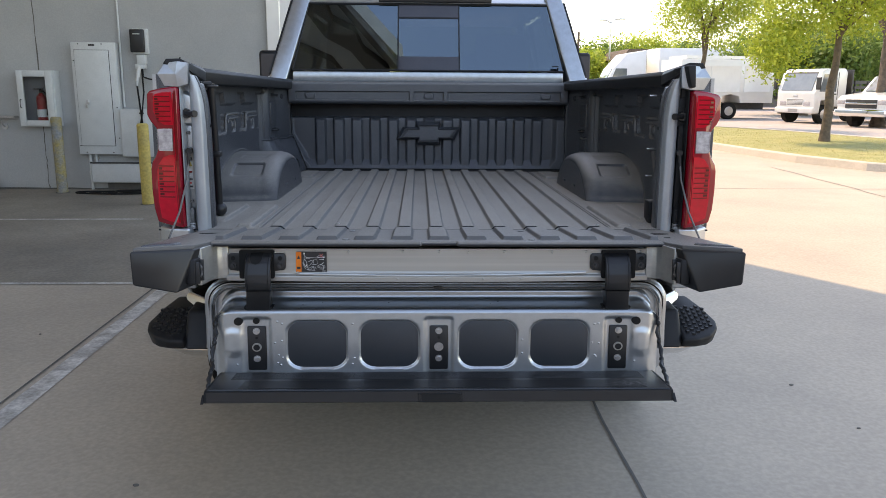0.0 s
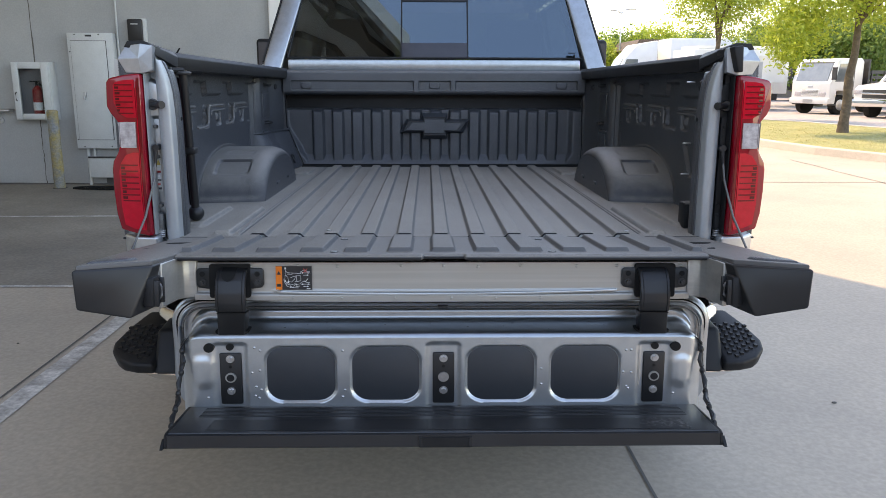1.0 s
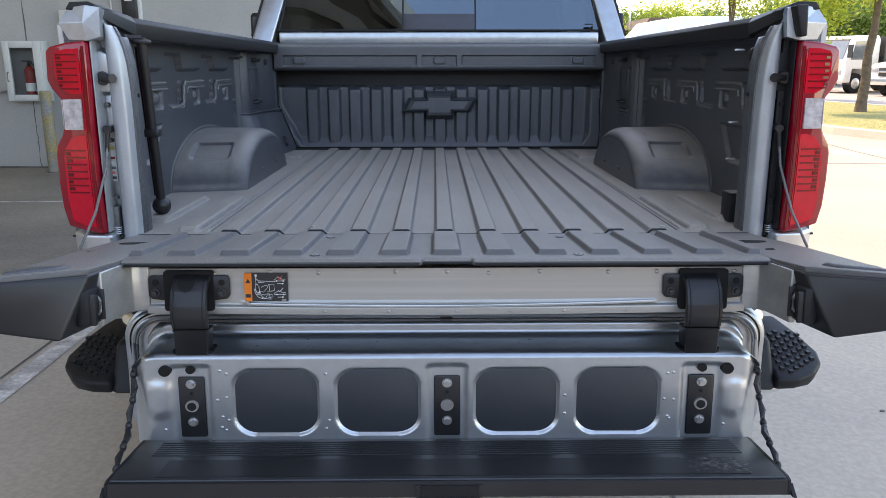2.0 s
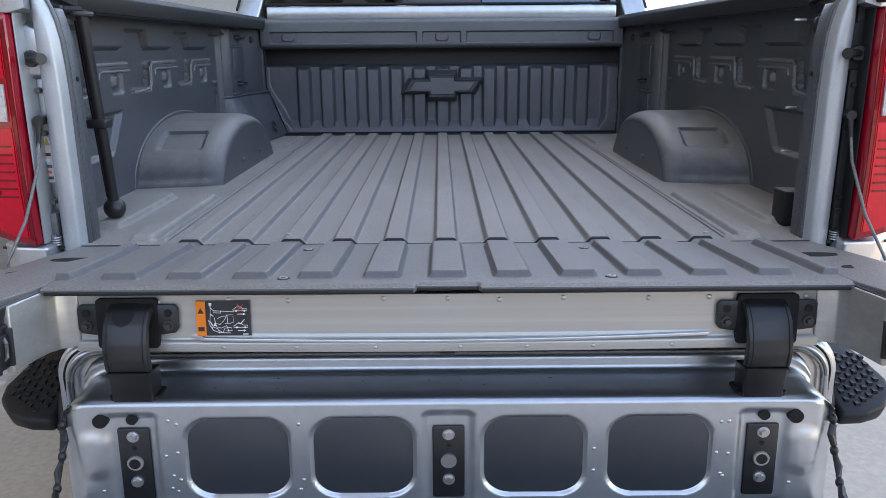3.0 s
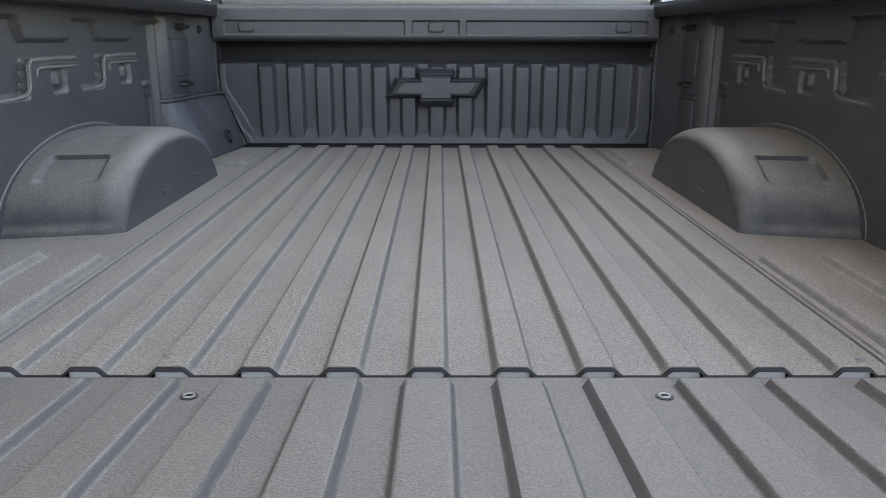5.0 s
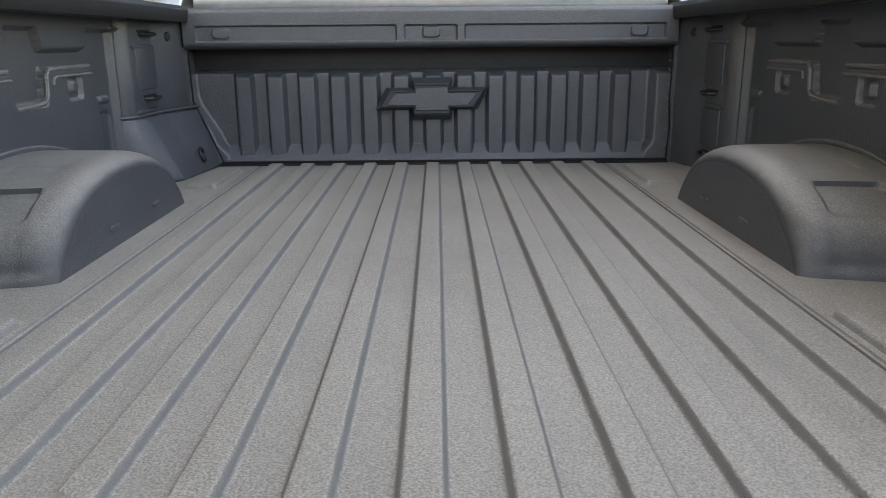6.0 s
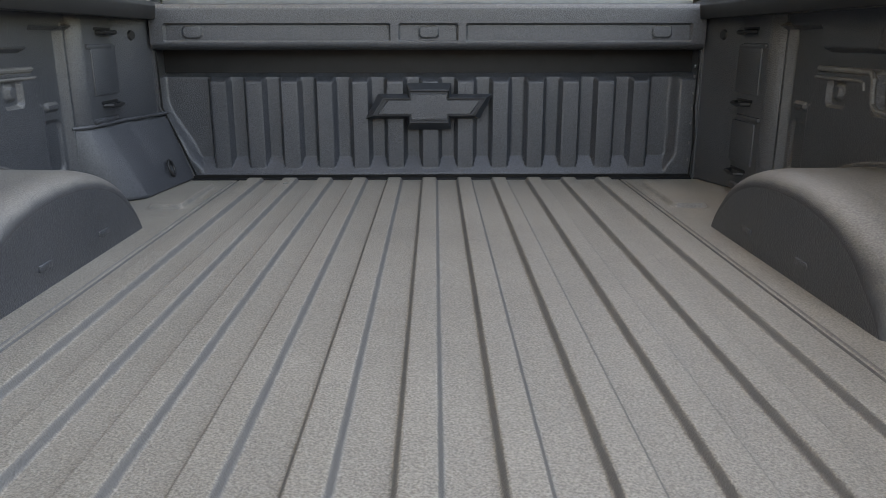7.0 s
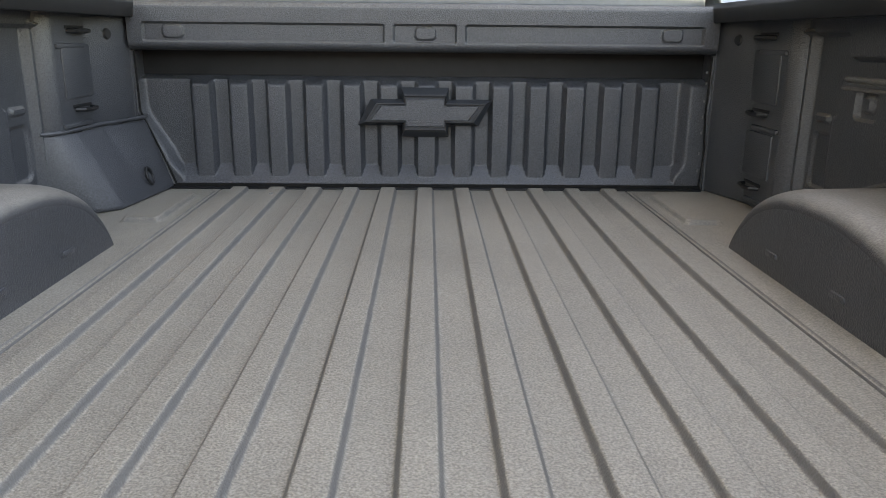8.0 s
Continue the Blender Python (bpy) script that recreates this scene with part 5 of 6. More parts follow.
    part("latch_claw", tube([(s * 0.646, -0.476, -0.036), (s * 0.6405, -0.478, -0.044), (s * 0.6405, -0.479, -0.064), (s * 0.646, -0.48, -0.07)], 0.003), CABLE, lt, "small dull steel claw")
    part("latch_ear", add_box(box(*sorted((s * 0.638, s * 0.652)), -0.468, -0.461, -0.082, -0.024, bevel=0.002), *sorted((s * 0.64, s * 0.654)), -0.5, -0.493, -0.086, -0.028, bevel=0.002), BLACK_SMOOTH, lt)

# folded inner gate
ig = part("inner_gate", prism(rounded(-0.708, 0.708, -0.46, -0.128, 0.075, 8), "y", -0.214, -0.176, bevel=0.008, seg=3), CAPSILVER, truck, "folded-down inner gate in bright silver paint")
FOLD = pose(0, -0.029, -0.005, -2.0) @ Matrix.Diagonal((1, 1, 0.92, 1))
ig.matrix_basis = FOLD
HOLES = ((-0.44, -0.27), (-0.228, -0.06), (0.06, 0.228), (0.27, 0.44))
PLATES = (-0.529, 0.0, 0.529)


def turn_down(x):
    """The top edge rounds down at both ends."""
    return 0.058 - math.sqrt(0.058 ** 2 - min(0.056, max(0.0, abs(x) - 0.598)) ** 2)


def inner(x, z):
    p = 0.0
    for a, b in HOLES:
        p += 0.0065 * pad(x, z, a - 0.003, b + 0.003, -0.386, -0.229, 0.045, 0.007)
    for c in PLATES:
        p += 0.008 * pad(x, z, c - 0.04, c + 0.04, -0.43, -0.222, 0.01, 0.014)
    p -= 0.006 * pad(x, z, -0.62, -0.575, -0.34, -0.26, 0.02, 0.03) + 0.006 * pad(x, z, 0.575, 0.62, -0.34, -0.26, 0.02, 0.03)
    e = smooth01((abs(x) - 0.618) / 0.034)
    return (x, -0.336 + p + 0.02 * e, z - turn_down(x) * smooth01((z + 0.3) / 0.0935))


face = part("inner_panel", field(span(-0.652, 0.652, 340), span(-0.418, -0.2065, 74), inner), SILVER, ig, "pressed silver panel with four openings")
sec = [(-0.336, -0.2066), (-0.3352, -0.202), (-0.3325, -0.1975), (-0.328, -0.1945), (-0.322, -0.193), (-0.3, -0.1915), (-0.245, -0.1875), (-0.236, -0.186), (-0.231, -0.181), (-0.229, -0.172), (-0.231, -0.164), (-0.228, -0.157), (-0.222, -0.152), (-0.213, -0.15)]


def channel(x, i):
    e = smooth01((abs(x) - 0.618) / 0.034)
    return (x, sec[i][0] + 0.02 * e * (i < 3), sec[i][1] - turn_down(x))


part("top_channel", field(span(-0.652, 0.652, 120), range(len(sec)), channel), SHADED_SILVER, ig, "glossy silver channel along the top")
for x0 in (-0.524, 0.524):
    part("arm_slot", prism(rounded(x0 - 0.041, x0 + 0.041, -0.33, -0.282, 0.008), "z", -0.196, -0.1885), RUBBER, ig, "black rimmed slot for the hinge arm")
random.seed(31)
for _ in range(22):
    x, y = random.uniform(-0.5, 0.55), random.uniform(-0.315, -0.25)
    part("dirt_fleck", add_ball(bmesh.new(), (x, y, -0.1915 + 0.09 * (y + 0.3)), random.uniform(0.0008, 0.0018), random.uniform(1, 2.5), 1, 0.5, seg=6), CABLE, ig)
def gate_rim(x1, top, r, y):
    arc = [(x1 - r + r * math.cos(a), top - r + r * math.sin(a)) for a in (math.pi / 2 * k / 10 for k in range(11))]
    return [(-x1, y, -0.36)] + [(-x, y, z) for x, z in arc] + [(x, y, z) for x, z in reversed(arc)] + [(x1, y, -0.36)]


part("rim_bead", tube(gate_rim(0.706, -0.124, 0.078, -0.2), 0.0065), CAPSILVER, ig)
part("rim_gap", tube(gate_rim(0.6955, -0.134, 0.07, -0.212), 0.003), RUBBER, ig)
part("rim_seal", tube(gate_rim(0.686, -0.143, 0.063, -0.219), 0.0045), CAPSILVER, ig)
part("rim_gap", tube(gate_rim(0.677, -0.152, 0.056, -0.224), 0.0028), CABLE, ig)
part("catch", box(-0.013, 0.013, -0.236, -0.213, -0.152, -0.146, bevel=0.002), VEHDARK, ig)
for a, b in HOLES:
    part("cover_panel", prism(rounded(a, b, -0.383, -0.232, 0.043, 8), "y", -0.331, -0.3245, bevel=0.0015), PANEL, face, "charcoal cover panel")
for c in PLATES:
    pl = part("hinge_plate", add_box(bmesh.new(), c - 0.027, c + 0.027, -0.333, -0.327, -0.392, -0.248, bevel=0.004), BLACK_SMOOTH, face, "black hinge plate with bolts")
    for z, r in ((-0.264, 0.0095), (-0.354, 0.0095)):
        part("bolt", add_cyl(cyl((c, -0.332, z), (c, -0.336, z), r * 1.1, seg=20), (c, -0.336, z), (c, -0.342, z), r * 0.85, r * 0.7, seg=6), STEEL, pl, "zinc bolt")
    part("boss", cyl((c, -0.332, -0.316), (c, -0.338, -0.316), 0.0135, seg=24), STEEL if c == 0 else SATIN, pl)
    if c:
        part("boss_hole", cyl((c, -0.3375, -0.316), (c, -0.3395, -0.316), 0.0095, seg=20), BLACK, pl)
        for dx in (-0.05, 0.0):
            x = c + (dx if c < 0 else -dx)
            part("grommet", cyl((x, -0.33, -0.231), (x, -0.342 if dx else -0.335, -0.231), 0.0125 if dx else 0.0095, seg=18), RUBBER, face, "dark rubber grommet")
    part("pinhole", cyl((c, -0.3328, -0.286), (c, -0.3345, -0.286), 0.004, seg=10), RUBBER, pl)
random.seed(12)
for c in (-0.47, -0.25, 0.25, 0.47, -0.585, 0.585, -0.455, 0.455):
    for z in (-0.235, -0.30, -0.345, -0.37):
        if random.random() < 0.75:
            part("spot_weld", add_ball(bmesh.new(), (c + random.uniform(-0.006, 0.006), -0.3365, z + random.uniform(-0.008, 0.008)), 0.0035, 1, 0.4, 1, seg=8), SILVER, face)

# folded step at the foot of the inner gate
sec = [(-0.335, -0.398), (-0.35, -0.394), (-0.54, -0.377), (-0.552, -0.38), (-0.556, -0.408), (-0.55, -0.413), (-0.538, -0.405), (-0.335, -0.416)]
stp = part("load_step", field(span(-1, 1, 30), list(range(len(sec))) + [0], lambda u, i: (u * (0.629 + 0.045 * (sec[i][0] + 0.335)), *sec[i])), BLACK_SMOOTH, truck, "black folding step with grooved top")
stp.matrix_basis = FOLD


def tread_z(y):
    return -0.394 + 0.017 * (-0.35 - y) / 0.19


for s in (-1, 1):
    part("end_plate", loft([(s * (0.63 + 0.045 * (y + 0.335)), y, z) for y, z in sec], [(s * (0.635 + 0.045 * (y + 0.335)), y, z) for y, z in sec], 0), BLACK, stp)
    part("end_fin", prism([(-0.545, -0.39), (-0.566, -0.41), (-0.54, -0.412)], "x", *sorted((s * 0.6255, s * 0.632))), BLACK, stp)
    way = [Vector(q) for q in ((s * 0.641, -0.31, -0.214), (s * 0.65, -0.323, -0.245), (s * 0.65, -0.338, -0.3), (s * 0.653, -0.36, -0.351), (s * 0.642, -0.42, -0.37), (s * 0.632, -0.482, -0.387))]
    st = part("stay_strap", tube(way, 0.0042), BLACK, stp, "black linked stay of the step")
    for k, (a, b) in enumerate(zip(way, way[1:])):
        m = a.lerp(b, 0.5)
        part("link_bar", tube([a.lerp(b, 0.18), m + Vector((s * 0.005 * (-1) ** k, 0, 0)), a.lerp(b, 0.82)], 0.006 if k % 2 else 0.0048), BLACK_SMOOTH, st)
        part("knuckle", add_ball(bmesh.new(), b, 0.0085, 0.8, 1, 1.2, seg=10), BLACK_SMOOTH, st)
for k in range(7):
    y = -0.362 - 0.011 * k
    part("groove_rib", box(-0.585, 0.585, y, y + 0.005, tread_z(y) - 0.002, tread_z(y) + 0.0016, bevel=0.001), BLACK_SMOOTH, stp)
part("top_inlay", prism([(-0.53, tread_z(-0.53) + 0.001), (-0.452, tread_z(-0.452) + 0.001), (-0.452, tread_z(-0.452) - 0.002), (-0.53, tread_z(-0.53) - 0.002)], "x", -0.54, 0.56), BLACK, stp)
part("front_bead", tube([(-0.617, -0.5445, -0.3775), (0.617, -0.5445, -0.3775)], 0.0022, seg=6), PANEL, stp, "paler rounded front bead")
part("pull_handle", add_box(add_box(add_box(bmesh.new(), -0.056, 0.056, -0.5575, -0.55, -0.388, -0.385), -0.056, 0.056, -0.5575, -0.55, -0.4105, -0.4075), -0.05, 0.05, -0.5568, -0.55, -0.4075, -0.388), BLACK, stp, "recessed pull handle")
for s in (-1, 1):
    part("handle_end", box(*sorted((s * 0.052, s * 0.06)), -0.5575, -0.55, -0.41, -0.384, bevel=0.001), BLACK_SMOOTH, stp)
r = np.random.default_rng(6)
v, f = [], []
for _ in range(420):
    x, y = r.normal(0.515, 0.032), r.normal(-0.49, 0.018)
    if abs(x - 0.515) > 0.06 or abs(y + 0.49) > 0.036:
        continue
    a, b = r.uniform(0.001, 0.005), r.uniform(0.0005, 0.0012)
    k = len(v)
    v += [(x + i * a, y + j * b, tread_z(y + j * b) + 0.0018) for i, j in ((-1, -1), (1, -1), (1, 1), (-1, 1))]
    f.append((k, k + 1, k + 2, k + 3))
me = bpy.data.meshes.new("scuff_marks")
me.from_pydata(v, [], f)
me.materials.append(SCUFF)
sc = tagged(new("scuff_marks", me), "pale scuffs on the step", "", "", "stuff")
sc.parent = stp

# ---- cab ----
cab = part("cab_rear", box(-0.93, 0.93, 2.21, 2.26, -0.45, 0.52, bevel=0.01), SILVER, truck, "silver back of the crew cab")
part("cab_strip", box(-0.80, 0.80, 2.112, 2.15, 0.515, 0.577, bevel=0.008), CAPSILVER, cab, "bright silver strip under the rear window")


def back_y(z):
    return 2.125 + (z - 0.58) * 0.42


def pillar_x(z):
    return 0.915 - (z - 0.5) * 0.26


for s in (-1, 1):
    def slope(a, b, z0, z1, y0, y1):
        lo = [(s * (pillar_x(z0) + a), back_y(z0) + y0, z0), (s * (pillar_x(z0) + b), back_y(z0) + y0, z0), (s * (pillar_x(z0) + b), back_y(z0) + y1, z0), (s * (pillar_x(z0) + a), back_y(z0) + y1, z0)]
        hi = [(s * (pillar_x(z1) + a), back_y(z1) + y0, z1), (s * (pillar_x(z1) + b), back_y(z1) + y0, z1), (s * (pillar_x(z1) + b), back_y(z1) + y1, z1), (s * (pillar_x(z1) + a), back_y(z1) + y1, z1)]
        return loft(lo, hi, 0.012)
    part("rear_pillar", slope(-0.075, 0.03, 0.515, 1.03, -0.012, 0.3), CAPSILVER, cab, "silver sloping rear pillar")
    part("side_glass", slope(0.0, 0.01, 0.56, 0.98, 0.36, 1.8), TINT, cab)
    part("cab_door", box(*sorted((s * 0.90, s * 0.97)), 2.2, 4.6, -0.45, 0.555, bevel=0.02), SILVER, cab, "silver cab doors")
    part("drip_rail", slope(0.03, 0.04, 0.56, 1.0, 0.0, 0.31), BLACK, cab)
    part("screen_pillar", loft([(s * 0.9, 4.5, 0.55), (s * 0.84, 4.5, 0.55), (s * 0.84, 4.62, 0.55), (s * 0.9, 4.62, 0.55)], [(s * 0.78, 3.75, 1.0), (s * 0.72, 3.75, 1.0), (s * 0.72, 3.85, 1.0), (s * 0.78, 3.85, 1.0)], 0.01), SILVER, cab)
    mir = part("door_mirror", box(*sorted((s * 1.16, s * 1.37)), 3.96, 4.1, 0.5, 0.8, bevel=0.03, seg=3), BLACK, cab, "large black tow mirror")
    # Dark colour stands in for the bay's reflection in the mirror.
    part("mirror_glass", loft([(s * 1.18, 3.94, 0.53), (s * 1.35, 3.958, 0.53), (s * 1.35, 3.9585, 0.77), (s * 1.18, 3.94, 0.77)], [(s * 1.18, 3.959, 0.53), (s * 1.35, 3.9595, 0.53), (s * 1.35, 3.9595, 0.77), (s * 1.18, 3.959, 0.77)], 0), FRIT, mir, "mirror glass coloured dark for the bay it would reflect")
    part("mirror_arm", box(*sorted((s * 0.95, s * 1.2)), 4.0, 4.06, 0.56, 0.6, bevel=0.01), BLACK, mir)
    seat = part("front_seat", add_box(box(s * 0.42 - 0.26, s * 0.42 + 0.26, 3.45, 3.62, -0.2, 0.55, bevel=0.06, seg=3), s * 0.42 - 0.14, s * 0.42 + 0.14, 3.46, 3.58, 0.58, 0.76, bevel=0.05, seg=3), SEAT, cab, "dark seat with headrest")
    for yy in (1.035, 4.75):
        w = part("wheel", cyl((s * 0.7, yy, -0.54), (s * 0.97, yy, -0.54), 0.4, seg=40), RUBBER, truck, "black tyre")
        part("rim", cyl((s * 0.94, yy, -0.54), (s * 0.98, yy, -0.54), 0.24, 0.2, seg=30), CHROME, w, "bright wheel rim")
part("rear_bench", add_box(add_box(box(-0.75, 0.75, 2.42, 2.55, -0.2, 0.5, bevel=0.05, seg=3), -0.12, 0.12, 2.44, 2.52, 0.54, 0.7, bevel=0.04, seg=3), -0.16, 0.16, 2.42, 2.54, 0.42, 0.56, bevel=0.03), SEAT, cab, "dark rear bench with headrest")
for s in (-1, 1):
    part("rear_headrest", add_box(box(s * 0.47 - 0.17, s * 0.47 + 0.17, 2.44, 2.53, 0.56, 0.82, bevel=0.04, seg=3), s * 0.47 - 0.06, s * 0.47 + 0.06, 2.46, 2.5, 0.48, 0.565), SEAT, cab, "dark outer rear headrest")
part("cab_floor", box(-0.9, 0.9, 2.2, 4.6, -0.45, -0.4), BRONZE, cab)
win = part("rear_window", loft([(x, back_y(0.587) + d, 0.587) for x, d in ((-0.80, 0.0), (0.80, 0.0), (0.80, 0.008), (-0.80, 0.008))], [(x, back_y(0.978) + d, 0.978) for x, d in ((-0.715, 0.0), (0.715, 0.0), (0.715, 0.008), (-0.715, 0.008))], 0), TINT, cab, "dark tinted rear window")
for x0, x1, z0, z1, mat in ((-0.186, -0.178, 0.587, 0.978, BLACK), (0.178, 0.186, 0.587, 0.978, BLACK), (-0.178, 0.178, 0.895, 0.903, BLACK), (-0.178, 0.178, 0.587, 0.668, FRIT), (-0.178, 0.178, 0.903, 0.978, FRIT)):
    part("slider_frame" if mat == BLACK else "slider_band", loft([(x0, back_y(z0) - 0.003, z0), (x1, back_y(z0) - 0.003, z0), (x1, back_y(z0) - 0.001, z0), (x0, back_y(z0) - 0.001, z0)], [(x0, back_y(z1) - 0.003, z1), (x1, back_y(z1) - 0.003, z1), (x1, back_y(z1) - 0.001, z1), (x0, back_y(z1) - 0.001, z1)], 0), mat, win)
part("window_seal", add_tube(bmesh.new(), [(-0.803, back_y(0.585) - 0.002, 0.585), (0.803, back_y(0.585) - 0.002, 0.585), (0.718, back_y(0.98) - 0.002, 0.98), (-0.718, back_y(0.98) - 0.002, 0.98), (-0.803, back_y(0.585) - 0.002, 0.585)], 0.006), BLACK, win)
part("wiper_stub", add_box(tube([(0.765, 2.12, 0.59), (0.765, 2.11, 0.605)], 0.005), 0.73, 0.77, 2.11, 2.12, 0.612, 0.617), BLACK, win)
part("roof", loft([(x, y, 0.985) for x, y in ((-0.79, 2.28), (0.79, 2.28), (0.76, 3.85), (-0.76, 3.85))], [(x, y, 1.05) for x, y in ((-0.72, 2.36), (0.72, 2.36), (0.7, 3.7), (-0.7, 3.7))], 0.02), SILVER, cab, "silver roof")
part("brake_lamp", box(-0.3, 0.38, 2.268, 2.3, 0.99, 1.03, bevel=0.006), BLACK_SMOOTH, cab, "high brake lamp strip")
part("windscreen", loft([(x, y, 0.55) for x, y in ((-0.84, 4.56), (0.84, 4.56), (0.84, 4.57), (-0.84, 4.57))], [(x, y, 0.99) for x, y in ((-0.72, 3.8), (0.72, 3.8), (0.72, 3.81), (-0.72, 3.81))], 0), PANE, cab)
part("bonnet", loft([(x, y, -0.4) for x, y in ((-0.97, 4.6), (0.97, 4.6), (0.95, 5.95), (-0.95, 5.95))], [(x, y, z) for x, y, z in ((-0.9, 4.6, 0.52), (0.9, 4.6, 0.52), (0.85, 5.85, 0.38), (-0.85, 5.85, 0.38))], 0.05), SILVER, cab, "silver bonnet")
part("grille", box(-0.7, 0.7, 5.94, 6.0, -0.3, 0.25, bevel=0.03), BLACK, cab)
part("front_bumper", box(-0.98, 0.98, 5.9, 6.1, -0.55, -0.3, bevel=0.05), CHROME, cab)
part("chassis", box(-0.5, 0.5, 0.25, 5.8, -0.5, -0.2), RUBBER, truck)


# ---- grass island, kerb, trees and distance ----
NEAR = [(3.2, 35.379), (4.6, 27.051), (5.9, 20.284), (6.75, 15.6), (7.0, 13.726), (7.25, 12.165), (7.8, 10.707), (8.8, 9.77), (10.5, 9.25), (14.0, 8.938), (20.0, 8.729), (34.0, 8.521)]
FAR = [(34.0, 9.979), (20.0, 11.956), (15.0, 14.767), (12.3, 17.578), (11.4, 21.013), (9.9, 23.824), (8.4, 29.133), (6.5, 35.379)]
random.seed(3)
bm = bmesh.new()
vs = [bm.verts.new((x, y, 0.13)) for x, y in NEAR + FAR]
bmesh.ops.triangulate(bm, faces=[bm.faces.new(vs)])
bmesh.ops.subdivide_edges(bm, edges=bm.edges[:], cuts=5, use_grid_fill=True)
sheet("lawn", bm, GRASS, "dry yellow-green grass island behind a kerb", "grass")
for name, line, s in (("kerb", NEAR, 1), ("kerb", FAR, 1)):
    bm = bmesh.new()
    pts = [Vector((x, y, 0)) for x, y in line]
    rings = []
    for i, p in enumerate(pts):
        d = (pts[min(i + 1, len(pts) - 1)] - pts[max(i - 1, 0)]).normalized()
        n = Vector((d.y, -d.x, 0))
        rings.append([bm.verts.new(p + n * o + Vector((0, 0, z))) for o, z in ((-0.16, 0.0), (-0.16, 0.145), (-0.02, 0.15), (0.0, 0.13), (0.03, 0.0))])
    for a, b in zip(rings, rings[1:]):
        for k in range(4):
            bm.faces.new((a[k], a[k + 1], b[k + 1], b[k]))
    sheet(name, bm, KERB, "pale concrete kerb round the grass island", "kerb")
bm = bmesh.new()
bm.faces.new([bm.verts.new((x, y, 0.006)) for x, y in ((36, 9.354), (20.3, 11.644), (15.3, 14.559), (12.5, 17.682), (11.6, 21.221), (10.1, 24.032), (8.6, 29.341), (6.7, 35.379), (5.0, 62.445), (120, 62.445), (120, 9.354))])
sheet("road", bm, ASPHALT, "pale sunlit paving of the far parking lot", "road")

# tufts of grass near the kerb
rng = np.random.default_rng(4)
def blades(name, n, area, label):
    v, f = [], []
    for _ in range(n):
        x, y = area(rng)
        h, a = rng.uniform(0.012, 0.03), rng.uniform(0, 6.28)
        dx, dy = 0.008 * math.cos(a), 0.008 * math.sin(a)
        k = len(v)
        v += [(x - dx, y - dy, 0.125), (x + dx, y + dy, 0.125), (x + rng.uniform(-0.02, 0.02), y + rng.uniform(-0.02, 0.02), 0.125 + h)]
        f.append((k, k + 1, k + 2))
    me = bpy.data.meshes.new(name)
    me.from_pydata(v, [], f)
    me.materials.append(GRASSBLADE)
    return tagged(new(name, me), label, "grass", "", "stuff")


GRASSBLADE = leaf_material("grass_blades", (0.27, 0.28, 0.09), (0.42, 0.36, 0.15))
def lawn_spot(r):
    while True:
        x, y = r.uniform(6.8, 16), r.uniform(9.2, 24)
        s = (x - 6.9) * 0.95 - (15 - y) * 0.17
        if y < 9.6 or s < 0.25:
            continue
        if x > 12.3 - (y - 16.9) * 0.36 if y > 16.9 else x > 12.3 + (16.9 - y) * 0.95:
            continue
        if x < 7.8 and y < 11.3:
            continue
        return x, 1.041 * y - 0.015
blades("grass_tufts", 9000, lawn_spot, "short dry grass blades on the island")


def crown_mesh(name, n_clump, n_leaf, centre, radii, leaf, seed, mat, flat=0.0):
    r = np.random.default_rng(seed)
    d = r.normal(size=(n_clump, 3))
    d /= np.linalg.norm(d, axis=1)[:, None]
    rad = r.uniform(0.25, 1.0, n_clump) ** 0.6 * (1 + 0.25 * np.sin(d[:, 0] * 5 + seed) * np.cos(d[:, 1] * 4 + d[:, 2] * 3))
    c = np.array(centre) + d * rad[:, None] * np.array(radii)
    p = np.repeat(c, n_leaf, 0) + r.normal(size=(n_clump * n_leaf, 3)) * leaf * 2.6
    n = len(p)
    u = r.normal(size=(n, 3))
    u /= np.linalg.norm(u, axis=1)[:, None]
    w = np.cross(u, r.normal(size=(n, 3)))
    w /= np.linalg.norm(w, axis=1)[:, None]
    s = leaf * r.uniform(0.6, 1.3, n)[:, None]
    q = np.stack([p - u * s, p - w * s * 0.45, p + u * s, p + w * s * 0.45], 1).reshape(-1, 3)
    me = bpy.data.meshes.new(name)
    me.from_pydata(q.tolist(), [], np.arange(4 * n).reshape(-1, 4).tolist())
    me.materials.append(mat)
    return new(name, me)


